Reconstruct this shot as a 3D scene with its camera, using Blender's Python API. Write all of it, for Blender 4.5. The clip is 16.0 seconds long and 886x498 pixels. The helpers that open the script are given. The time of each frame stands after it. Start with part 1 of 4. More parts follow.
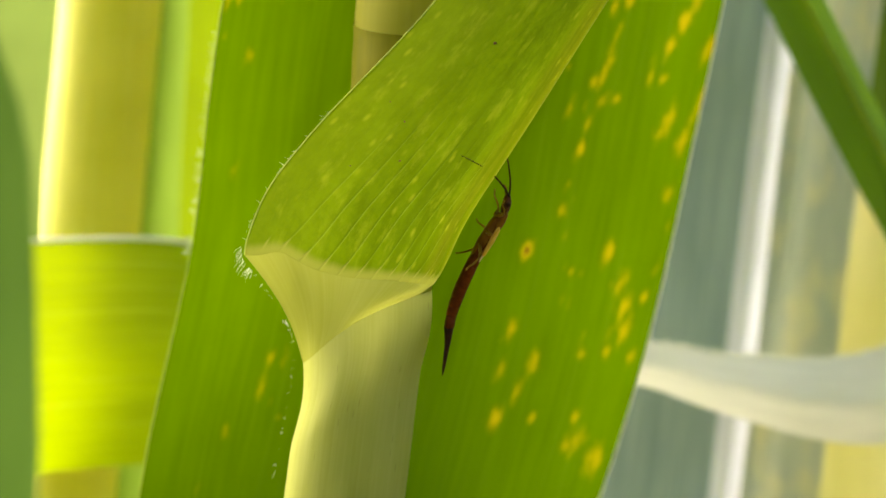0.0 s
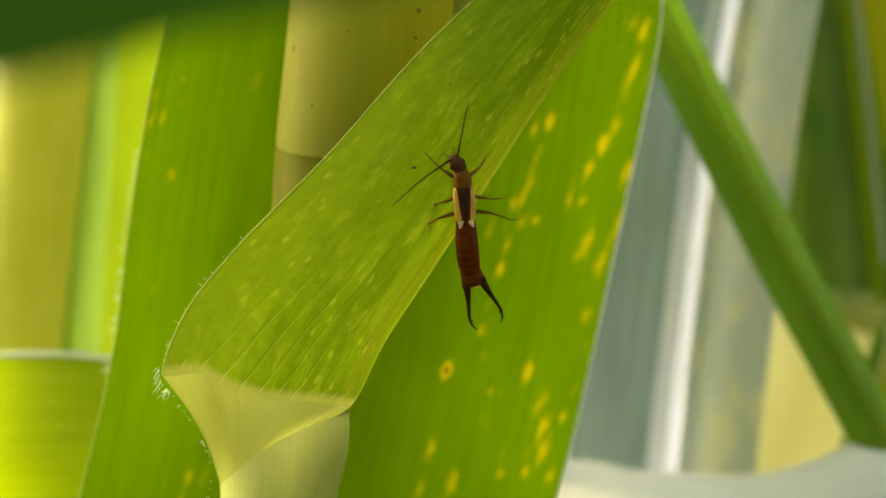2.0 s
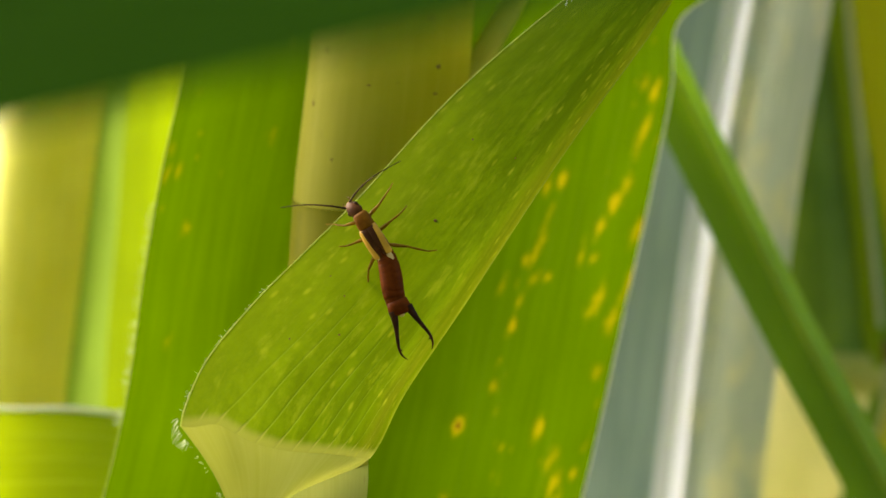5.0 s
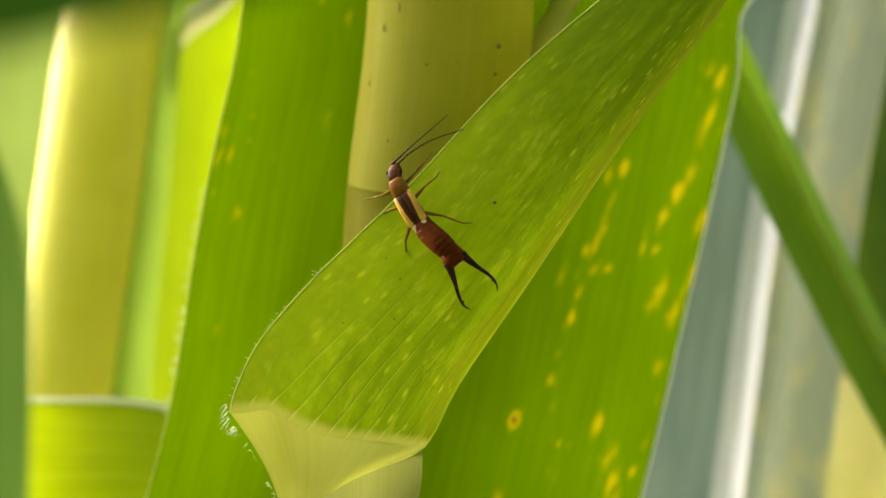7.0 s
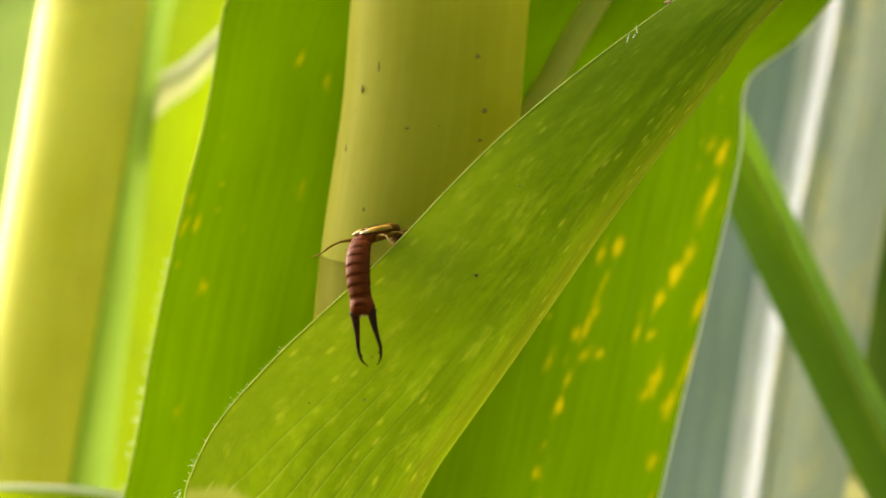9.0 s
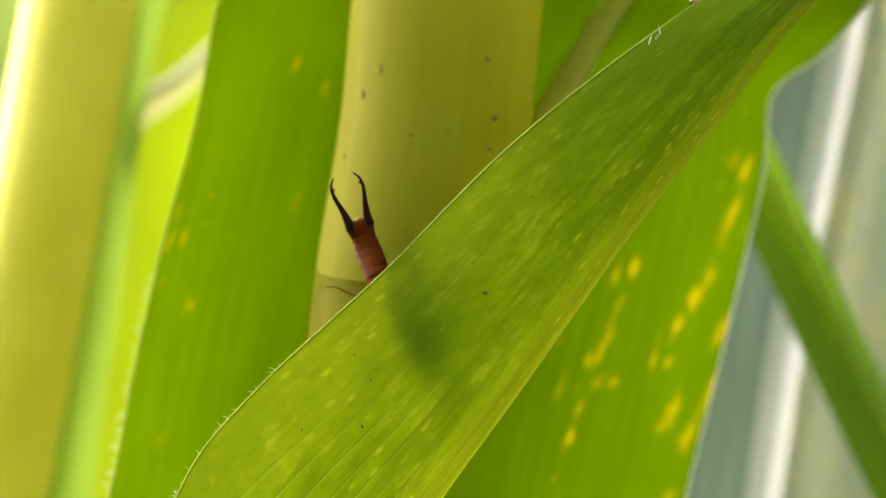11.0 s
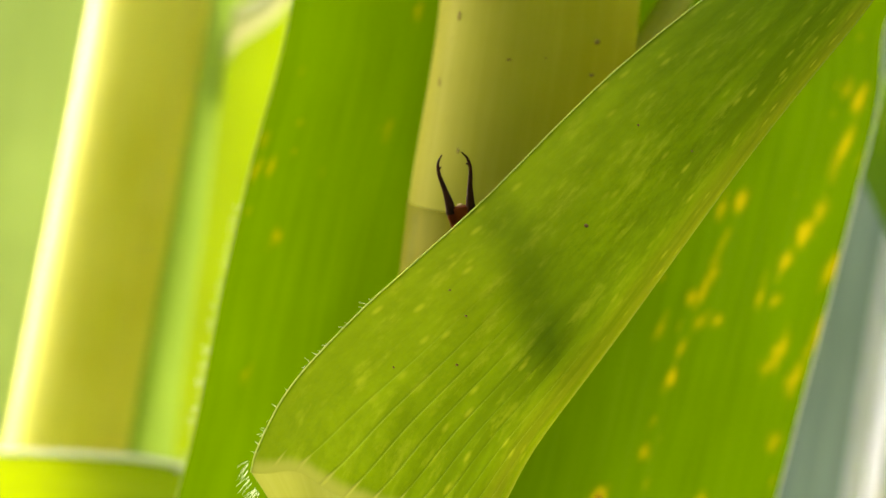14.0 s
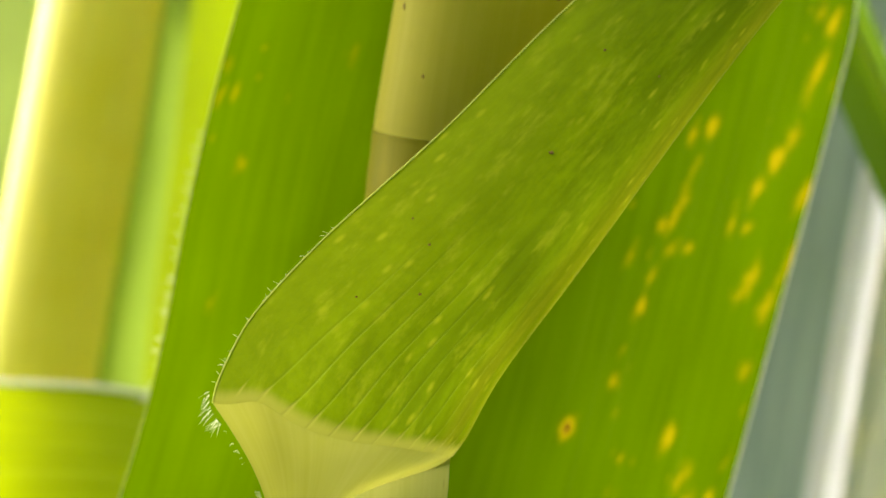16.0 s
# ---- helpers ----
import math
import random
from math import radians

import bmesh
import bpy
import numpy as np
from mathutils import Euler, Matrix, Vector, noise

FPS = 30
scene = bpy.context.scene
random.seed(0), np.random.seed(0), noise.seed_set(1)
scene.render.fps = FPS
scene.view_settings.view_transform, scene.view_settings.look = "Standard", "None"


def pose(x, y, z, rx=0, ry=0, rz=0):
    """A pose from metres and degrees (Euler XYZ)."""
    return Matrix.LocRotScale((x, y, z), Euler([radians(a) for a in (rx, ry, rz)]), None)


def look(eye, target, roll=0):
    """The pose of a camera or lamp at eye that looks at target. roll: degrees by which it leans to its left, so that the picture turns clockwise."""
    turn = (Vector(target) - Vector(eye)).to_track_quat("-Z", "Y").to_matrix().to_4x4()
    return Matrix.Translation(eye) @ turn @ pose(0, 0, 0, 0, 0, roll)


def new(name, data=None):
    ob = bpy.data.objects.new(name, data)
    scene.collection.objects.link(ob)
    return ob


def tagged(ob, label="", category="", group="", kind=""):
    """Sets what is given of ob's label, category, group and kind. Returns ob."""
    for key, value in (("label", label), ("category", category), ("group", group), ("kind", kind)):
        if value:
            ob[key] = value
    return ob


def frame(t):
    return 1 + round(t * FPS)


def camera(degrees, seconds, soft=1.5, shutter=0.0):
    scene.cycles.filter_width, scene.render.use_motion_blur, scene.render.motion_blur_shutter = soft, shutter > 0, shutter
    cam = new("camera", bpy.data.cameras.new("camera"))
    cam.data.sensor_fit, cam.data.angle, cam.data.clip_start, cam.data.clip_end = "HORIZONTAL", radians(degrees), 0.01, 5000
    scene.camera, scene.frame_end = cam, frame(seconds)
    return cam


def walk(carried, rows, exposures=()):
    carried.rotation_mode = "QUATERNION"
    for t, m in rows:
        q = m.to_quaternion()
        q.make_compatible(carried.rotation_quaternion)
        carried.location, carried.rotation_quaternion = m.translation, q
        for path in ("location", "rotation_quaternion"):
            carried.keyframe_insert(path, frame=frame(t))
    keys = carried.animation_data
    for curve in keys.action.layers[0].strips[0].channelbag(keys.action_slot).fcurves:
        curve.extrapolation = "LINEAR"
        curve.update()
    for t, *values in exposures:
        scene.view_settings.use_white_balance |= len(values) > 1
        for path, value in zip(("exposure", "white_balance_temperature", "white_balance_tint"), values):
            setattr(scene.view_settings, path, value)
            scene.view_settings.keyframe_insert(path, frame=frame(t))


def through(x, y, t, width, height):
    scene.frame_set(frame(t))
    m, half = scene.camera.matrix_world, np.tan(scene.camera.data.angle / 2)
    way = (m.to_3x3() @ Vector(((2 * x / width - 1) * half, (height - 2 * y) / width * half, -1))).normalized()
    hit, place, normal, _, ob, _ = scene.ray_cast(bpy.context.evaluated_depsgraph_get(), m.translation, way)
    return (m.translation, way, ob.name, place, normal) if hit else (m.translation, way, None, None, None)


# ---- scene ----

# ================================================================ camera
cam = camera(27.0, 16.0, soft=1.6)
cam.data.dof.use_dof = True
cam.data.dof.focus_distance = 0.153
cam.data.dof.aperture_fstop = 16.0
PATH = [
    (0.0, look((0.00565, -0.17315, 1.00402), (-0.00756, -0.01404, 0.99352), -2.08)),
    (0.5, look((0.00670, -0.17334, 1.00457), (-0.00578, -0.01406, 0.99582), -1.96)),
    (1.0, look((0.00745, -0.17354, 1.00512), (-0.00399, -0.01410, 0.99824), -1.83)),
    (1.5, look((0.00771, -0.17371, 1.00564), (-0.00201, -0.01407, 1.00105), -1.72)),
    (2.0, look((0.00746, -0.17398, 1.00606), (0.00006, -0.01416, 1.00408), -1.64)),
    (2.5, look((0.00672, -0.17443, 1.00623), (0.00182, -0.01451, 1.00671), -1.47)),
    (3.0, look((0.00571, -0.17490, 1.00604), (0.00290, -0.01495, 1.00852), -1.30)),
    (5.5, look((0.00043, -0.17522, 1.00328), (-0.00360, -0.01534, 1.00789), -0.99)),
    (6.0, look((-0.00017, -0.17439, 1.00228), (-0.00577, -0.01456, 1.00726), -0.94)),
    (6.5, look((-0.00032, -0.17244, 1.00107), (-0.00691, -0.01268, 1.00693), -0.75)),
    (7.0, look((-0.00004, -0.16953, 0.99992), (-0.00746, -0.00986, 1.00703), -0.49)),
    (7.5, look((0.00066, -0.16616, 0.99899), (-0.00747, -0.00662, 1.00789), -0.23)),
    (8.0, look((0.00144, -0.16264, 0.99835), (-0.00718, -0.00327, 1.00953), -0.01)),
    (8.5, look((0.00176, -0.15941, 0.99785), (-0.00663, -0.00025, 1.01195), 0.12)),
    (9.0, look((0.00161, -0.15635, 0.99748), (-0.00608, 0.00258, 1.01424), 0.55)),
    (11.5, look((-0.00024, -0.14165, 0.99658), (-0.00775, 0.01687, 1.01695), 1.29)),
    (12.0, look((-0.00047, -0.13942, 0.99684), (-0.00931, 0.01921, 1.01577), 1.47)),
    (12.5, look((-0.00091, -0.13865, 0.99719), (-0.01155, 0.02009, 1.01419), 1.59)),
    (13.0, look((-0.00144, -0.13824, 0.99733), (-0.01349, 0.02056, 1.01280), 1.86)),
    (13.5, look((-0.00178, -0.13796, 0.99726), (-0.01487, 0.02082, 1.01204), 1.87)),
    (14.0, look((-0.00173, -0.13761, 0.99714), (-0.01566, 0.02112, 1.01167), 1.88)),
    (14.5, look((-0.00144, -0.13705, 0.99684), (-0.01592, 0.02165, 1.01114), 1.87)),
    (15.0, look((-0.00094, -0.13652, 0.99687), (-0.01574, 0.02223, 1.01025), 1.86)),
    (15.5, look((-0.00036, -0.13597, 0.99712), (-0.01478, 0.02297, 1.00857), 1.89)),
    (16.0, look((0.00020, -0.13531, 0.99762), (-0.01287, 0.02395, 1.00566), 1.78)),
]
walk(cam, PATH, exposures=[(0.0, 1.53), (1.5, 1.46), (3.0, 1.46), (5.5, 1.43), (7.0, 1.55), (9.0, 1.64), (12.5, 1.73), (16.0, 1.62)])

# ================================================================ world and sun
SUN_WAY = Vector((-0.74, 0.37, 0.56)).normalized()
world = bpy.data.worlds.new("sky")
scene.world = world
world.use_nodes = True
sky = world.node_tree.nodes.new("ShaderNodeTexSky")
sky.sky_type = "NISHITA"
sky.sun_disc = False
sky.sun_elevation = math.asin(SUN_WAY.z)
sky.sun_rotation = math.atan2(SUN_WAY.x, SUN_WAY.y)
background = world.node_tree.nodes["Background"]
world.node_tree.links.new(sky.outputs[0], background.inputs[0])
background.inputs[1].default_value = 0.25
sky.dust_density = 4.0
sky.air_density = 0.5
sun = new("sun", bpy.data.lights.new("sun", "SUN"))
sun.data.energy = 1.95
sun.data.angle = radians(52)
sun.data.color = (1.0, 0.94, 0.82)
sun.matrix_world = look(SUN_WAY * 3, (0, 0, 0))
scene.view_settings.use_white_balance = True
scene.view_settings.white_balance_temperature = 7200
scene.view_settings.white_balance_tint = 8


# ================================================================ helpers
def at(x, y, z):
    """Centimetres about the leaf's collar, which stands one metre over the soil."""
    return Vector((x * 0.01, y * 0.01, 1.0 + z * 0.01))


def curve_through(points, n):
    """n places, evenly spread, on a smooth curve through the points."""
    p = np.array(points, float)
    q = np.vstack([2 * p[0] - p[1], p, 2 * p[-1] - p[-2]])
    out = []
    step = np.linalg.norm(np.diff(q, axis=0), axis=1)
    uneven = max(step[1:] / step[:-1]) > 3.2 or max(step[:-1] / step[1:]) > 3.2
    for i in range(len(p) - 1):
        a, b, c, d = q[i:i + 4]
        if uneven:
            # tangents by the lengths of the pieces, so that long pieces do not make the curve swing back
            h = step[i + 1]
            m0, m1 = (c - a) / (step[i] + h) * h, (d - b) / (h + step[i + 2]) * h
            for t in np.linspace(0, 1, 24, endpoint=False):
                out.append((2 * t ** 3 - 3 * t ** 2 + 1) * b + (t ** 3 - 2 * t ** 2 + t) * m0 + (3 * t ** 2 - 2 * t ** 3) * c + (t ** 3 - t ** 2) * m1)
            continue
        for t in np.linspace(0, 1, 24, endpoint=False):
            out.append(0.5 * (2 * b + (c - a) * t + (2 * a - 5 * b + 4 * c - d) * t ** 2 + (3 * b - a - 3 * c + d) * t ** 3))
    out.append(p[-1])
    out = np.array(out)
    far = np.concatenate([[0], np.cumsum(np.linalg.norm(np.diff(out, axis=0), axis=1))])
    w = np.linspace(0, far[-1], n)
    return np.stack([np.interp(w, far, out[:, k]) for k in range(3)], 1)


def sheet_mesh(name, grid, attribute=None, smooth=True):
    """A mesh from a grid of places (rows, columns, 3) in cm, with a UV map: u across, v along in cm."""
    rows, cols = grid.shape[:2]
    verts = grid.reshape(-1, 3) * 0.01 + np.array([0, 0, 1.0])
    idx = np.arange(rows * cols).reshape(rows, cols)
    faces = np.stack([idx[:-1, :-1], idx[:-1, 1:], idx[1:, 1:], idx[1:, :-1]], -1).reshape(-1, 4)
    me = bpy.data.meshes.new(name)
    me.from_pydata(verts.tolist(), [], faces.tolist())
    along = np.concatenate([[0], np.cumsum(np.linalg.norm(np.diff(grid[:, cols // 2], axis=0), axis=1))])
    uv = np.stack([np.tile(np.linspace(0, 1, cols), rows), np.repeat(along, cols)], 1)
    layer = me.uv_layers.new(name="UVMap")
    order = np.zeros(len(me.loops), np.int32)
    me.loops.foreach_get("vertex_index", order)
    layer.data.foreach_set("uv", uv[order].astype(np.float32).ravel())
    if attribute is not None:
        a = me.attributes.new("lesion", "FLOAT", "POINT")
        a.data.foreach_set("value", attribute.astype(np.float32).ravel())
    if smooth:
        me.polygons.foreach_set("use_smooth", np.ones(len(me.polygons), bool))
    me.update()
    return me


def part(name, data, material, parent, label=""):
    """Links a mesh, or a bmesh, as one mesh object under a thing or a part."""
    if isinstance(data, bmesh.types.BMesh):
        me = bpy.data.meshes.new(name)
        data.to_mesh(me)
        data.free()
        me.polygons.foreach_set("use_smooth", np.ones(len(me.polygons), bool))
        data = me
    if not data.materials:
        data.materials.append(material)
    ob = new(name, data)
    ob.parent = parent
    if label:
        ob["label"] = label
    return ob


def thing(name, label, category, group="", kind="", place=None):
    ob = new(name)
    ob.empty_display_size = 0.01
    if place is not None:
        ob.location = place
    return tagged(ob, label, category, group, kind)


def tube_grid(points, radii, sides=20, n=60, squash=1.0, start=0.0):
    """Rows of rings round a smooth curve, in cm."""
    c = curve_through(points, n)
    knots = np.linspace(0, 1, len(radii))
    r = np.interp(np.linspace(0, 1, n), knots, radii)
    d = np.gradient(c, axis=0)
    d /= np.linalg.norm(d, axis=1)[:, None]
    ref = np.array([0, 1, 0.0]) if abs(d[0] @ np.array([0, 1, 0])) < 0.9 else np.array([1, 0, 0.0])
    side = np.cross(d, ref)
    side /= np.linalg.norm(side, axis=1)[:, None]
    fore = np.cross(side, d)
    ang = np.linspace(0, 2 * math.pi, sides + 1) + start
    return c[:, None] + r[:, None, None] * (np.cos(ang)[None, :, None] * side[:, None] + squash * np.sin(ang)[None, :, None] * fore[:, None])


# ================================================================ materials
def nodes_of(name):
    m = bpy.data.materials.new(name)
    m.use_nodes = True
    t = m.node_tree
    for n in list(t.nodes):
        t.nodes.remove(n)
    return m, t, t.nodes.new("ShaderNodeOutputMaterial")


def link(t, a, b):
    t.links.new(a, b)


def math_node(t, op, a, b=None, c=None):
    n = t.nodes.new("ShaderNodeMath")
    n.operation = op
    for i, v in enumerate((a, b, c)):
        if v is None:
            continue
        if isinstance(v, (int, float)):
            n.inputs[i].default_value = v
        else:
            link(t, v, n.inputs[i])
    return n.outputs[0]


def mix_colour(t, fac, a, b):
    n = t.nodes.new("ShaderNodeMix")
    n.data_type = "RGBA"
    for sock, v in ((n.inputs[0], fac), (n.inputs[6], a), (n.inputs[7], b)):
        if isinstance(v, (int, float)):
            sock.default_value = v
        elif isinstance(v, tuple):
            sock.default_value = (*v, 1)
        else:
            link(t, v, sock)
    return n.outputs[2]


def noise_node(t, vector, scale, detail=3.0, rough=0.5):
    n = t.nodes.new("ShaderNodeTexNoise")
    n.inputs["Scale"].default_value = scale
    n.inputs["Detail"].default_value = detail
    n.inputs["Roughness"].default_value = rough
    link(t, vector, n.inputs["Vector"])
    return n.outputs[0]


def scaled(t, vector, s):
    n = t.nodes.new("ShaderNodeMapping")
    n.inputs["Scale"].default_value = s
    link(t, vector, n.inputs["Vector"])
    return n.outputs[0]


def ramp(t, fac, lo, hi):
    n = t.nodes.new("ShaderNodeMapRange")
    n.interpolation_type = "SMOOTHSTEP"
    link(t, fac, n.inputs[0])
    n.inputs[1].default_value, n.inputs[2].default_value = lo, hi
    return n.outputs[0]


def leaf_material(name, dark, light, through_colour, width, through_part=0.5, veins=14, vein_light=0.5, lesions=False, rough=0.5, flecks=0.0, gloss=0.3, keel=0.0, fade=0.0, foot=0.0, depth=0.72, relief=0.2, patches=0.0):
    """A leaf blade: green tissue with parallel veins of two sizes, blotches, and light that comes through it.
    width: the blade's width in cm, for the texture's true size."""
    m, t, out = nodes_of(name)
    uv = t.nodes.new("ShaderNodeUVMap").outputs[0]
    cm = scaled(t, uv, (width, 1, 1))
    sep = t.nodes.new("ShaderNodeSeparateXYZ")
    link(t, uv, sep.inputs[0])
    wobble = noise_node(t, scaled(t, cm, (0.5, 0.12, 1)), 1.0, 2.0)
    u = math_node(t, "ADD", sep.outputs[0], math_node(t, "MULTIPLY", wobble, 0.02))
    if fade:
        u = math_node(t, "ADD", u, math_node(t, "MULTIPLY", math_node(t, "EXPONENT", math_node(t, "MULTIPLY", sep.outputs[1], -1.1)), 0.13))
    big = math_node(t, "POWER", math_node(t, "ABSOLUTE", math_node(t, "COSINE", math_node(t, "MULTIPLY", u, math.pi * veins))), 60.0)
    fine = math_node(t, "POWER", math_node(t, "ABSOLUTE", math_node(t, "COSINE", math_node(t, "MULTIPLY", u, math.pi * veins * 6))), 3.0)
    streak = noise_node(t, scaled(t, cm, (9, 0.9, 1)) if fade else scaled(t, cm, (14, 0.5, 1)), 1.0, 4.0, 0.6)
    blotch = noise_node(t, scaled(t, cm, (1.2, 0.5, 1)), 1.0, 4.0)
    faded = noise_node(t, scaled(t, cm, (2.0, 0.35, 1)), 1.3, 2.0)
    tone = math_node(t, "ADD", math_node(t, "MULTIPLY", streak, 0.55), math_node(t, "MULTIPLY", blotch, 0.6))
    tone = ramp(t, tone, 0.35, 0.8)
    col = mix_colour(t, tone, dark, light)
    pale = tuple(min(1, c * 1.5 + 0.05) for c in light)
    vein = math_node(t, "MULTIPLY", big, math_node(t, "MULTIPLY", ramp(t, faded, 0.4, 0.65), vein_light))
    vein = math_node(t, "ADD", vein, math_node(t, "MULTIPLY", fine, vein_light * 0.1))
    if fade:
        along = math_node(t, "SUBTRACT", 1.05, ramp(t, math_node(t, "ADD", sep.outputs[1], math_node(t, "MULTIPLY", faded, 0.8)), fade * 0.45, fade * 1.25))
        along = math_node(t, "MULTIPLY", along, ramp(t, u, 0.14, 0.34))
        line = math_node(t, "POWER", big, 6.0)
        vein = math_node(t, "MULTIPLY", math_node(t, "ADD", math_node(t, "MULTIPLY", line, math_node(t, "MULTIPLY", ramp(t, faded, 0.25, 0.5), vein_light * 1.9)), math_node(t, "MULTIPLY", fine, vein_light * 0.03)), along)
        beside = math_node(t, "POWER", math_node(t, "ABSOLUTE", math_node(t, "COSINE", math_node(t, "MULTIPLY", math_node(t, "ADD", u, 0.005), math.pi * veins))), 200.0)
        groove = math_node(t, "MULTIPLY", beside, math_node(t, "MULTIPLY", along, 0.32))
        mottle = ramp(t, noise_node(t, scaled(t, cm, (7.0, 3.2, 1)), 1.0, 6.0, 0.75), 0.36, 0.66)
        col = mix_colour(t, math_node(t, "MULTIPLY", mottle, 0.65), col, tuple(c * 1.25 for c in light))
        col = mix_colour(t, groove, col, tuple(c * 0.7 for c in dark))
    col = mix_colour(t, vein, col, pale)
    thr = mix_colour(t, tone, tuple(c * depth for c in through_colour), through_colour)
    if fade:
        thr = mix_colour(t, math_node(t, "MULTIPLY", mottle, 0.4), thr, tuple(c * 1.15 for c in through_colour))
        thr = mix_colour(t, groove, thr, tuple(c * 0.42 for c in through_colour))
    thr = mix_colour(t, math_node(t, "MULTIPLY", vein, 0.8), thr, tuple(min(1, c * 1.35 + 0.03) for c in through_colour))
    if patches:
        patch = math_node(t, "MULTIPLY", ramp(t, noise_node(t, scaled(t, cm, (2.2, 0.75, 1)), 1.0, 3.0, 0.6), 0.46, 0.66), patches)
        col = mix_colour(t, patch, col, (0.66, 0.63, 0.36))
        thr = mix_colour(t, patch, thr, (0.66, 0.63, 0.33))
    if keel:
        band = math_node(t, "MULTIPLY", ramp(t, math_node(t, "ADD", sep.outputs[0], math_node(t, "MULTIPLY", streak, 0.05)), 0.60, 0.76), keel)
        # shade that runs beside the fold, painted in as darker green
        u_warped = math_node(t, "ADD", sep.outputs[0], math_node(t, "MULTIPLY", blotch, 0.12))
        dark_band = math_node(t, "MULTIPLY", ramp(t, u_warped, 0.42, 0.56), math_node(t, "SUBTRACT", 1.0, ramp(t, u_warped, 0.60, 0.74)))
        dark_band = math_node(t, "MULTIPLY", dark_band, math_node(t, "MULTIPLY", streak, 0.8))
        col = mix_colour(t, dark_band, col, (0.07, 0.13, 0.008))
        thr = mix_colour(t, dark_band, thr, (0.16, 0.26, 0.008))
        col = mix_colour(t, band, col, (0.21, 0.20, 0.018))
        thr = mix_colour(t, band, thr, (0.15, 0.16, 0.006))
        # brighter light towards the margin, put into the blade's colour
        lit_margin = math_node(t, "MULTIPLY", math_node(t, "SUBTRACT", 1.0, ramp(t, math_node(t, "ADD", sep.outputs[0], math_node(t, "MULTIPLY", streak, 0.25)), 0.10, 0.62)), 0.36)
        col = mix_colour(t, lit_margin, col, (0.27, 0.35, 0.02))
        thr = mix_colour(t, lit_margin, thr, (0.30, 0.40, 0.012))
    if fade:
        broad = math_node(t, "SUBTRACT", 1.0, ramp(t, noise_node(t, scaled(t, cm, (3.6, 0.30, 1)), 1.0, 3.0, 0.55), 0.36, 0.60))
        broad = math_node(t, "MULTIPLY", broad, math_node(t, "ADD", 0.25, math_node(t, "MULTIPLY", ramp(t, sep.outputs[0], 0.15, 0.6), 0.45)))
        col = mix_colour(t, broad, col, tuple(c * 0.75 for c in dark))
        thr = mix_colour(t, broad, thr, tuple(c * 0.55 for c in through_colour))
        worn = math_node(t, "MULTIPLY", ramp(t, noise_node(t, scaled(t, cm, (7.0, 1.7, 1)), 1.0, 6.0, 0.7), 0.50, 0.70), math_node(t, "SUBTRACT", 0.55, math_node(t, "MULTIPLY", ramp(t, sep.outputs[0], 0.45, 0.75), 0.40)))
        col = mix_colour(t, worn, col, (0.31, 0.38, 0.03))
        thr = mix_colour(t, worn, thr, (0.37, 0.46, 0.015))
    if foot:
        base = math_node(t, "SUBTRACT", 1.0, ramp(t, math_node(t, "SUBTRACT", sep.outputs[1], math_node(t, "MULTIPLY", math_node(t, "ADD", big, streak), foot)), 0.0, 0.11))
        col = mix_colour(t, base, col, (0.38, 0.40, 0.07))
        thr = mix_colour(t, base, thr, (0.33, 0.35, 0.05))
    if flecks:
        v = t.nodes.new("ShaderNodeTexVoronoi")
        v.inputs["Scale"].default_value = 8.0
        link(t, scaled(t, cm, (1.25, 0.5, 1)), v.inputs["Vector"])
        pick = noise_node(t, scaled(t, cm, (1.1, 0.7, 1)), 1.0, 1.0)
        spot = math_node(t, "MULTIPLY", math_node(t, "SUBTRACT", 1.0, ramp(t, v.outputs[0], 0.06, 0.28)), ramp(t, pick, 0.38, 0.56))
        spot = math_node(t, "MULTIPLY", spot, flecks)
        col = mix_colour(t, spot, col, (0.38, 0.40, 0.05))
        thr = mix_colour(t, spot, thr, (0.72, 0.74, 0.03))
    if lesions:
        a = t.nodes.new("ShaderNodeAttribute")
        a.attribute_name = "lesion"
        ragged = noise_node(t, scaled(t, cm, (15, 5, 1)), 1.0, 4.0, 0.6)
        amount = math_node(t, "ADD", a.outputs["Fac"], math_node(t, "MULTIPLY", math_node(t, "SUBTRACT", ragged, 0.5), 1.3))
        yellow, brown = ramp(t, amount, 0.18, 1.25), ramp(t, amount, 1.2, 1.5)
        col = mix_colour(t, yellow, col, (0.38, 0.30, 0.015))
        thr = mix_colour(t, yellow, thr, (0.52, 0.42, 0.006))
        col = mix_colour(t, brown, col, (0.12, 0.05, 0.015))
        thr = mix_colour(t, brown, thr, (0.16, 0.06, 0.01))
    bump = t.nodes.new("ShaderNodeBump")
    bump.inputs["Strength"].default_value = relief
    bump.inputs["Distance"].default_value = 0.0002
    ridge = math_node(t, "MULTIPLY", big, along) if fade else big
    link(t, math_node(t, "ADD", math_node(t, "ADD", ridge, math_node(t, "MULTIPLY", fine, 0.05 if fade else 0.2)), math_node(t, "MULTIPLY", streak, 0.8)), bump.inputs["Height"])
    p = t.nodes.new("ShaderNodeBsdfPrincipled")
    link(t, col, p.inputs["Base Color"])
    link(t, bump.outputs[0], p.inputs["Normal"])
    p.inputs["Roughness"].default_value = rough
    p.inputs["Specular IOR Level"].default_value = gloss
    tr = t.nodes.new("ShaderNodeBsdfTranslucent")
    link(t, thr, tr.inputs[0])
    link(t, bump.outputs[0], tr.inputs["Normal"])
    mix = t.nodes.new("ShaderNodeMixShader")
    mix.inputs[0].default_value = through_part
    link(t, p.outputs[0], mix.inputs[1])
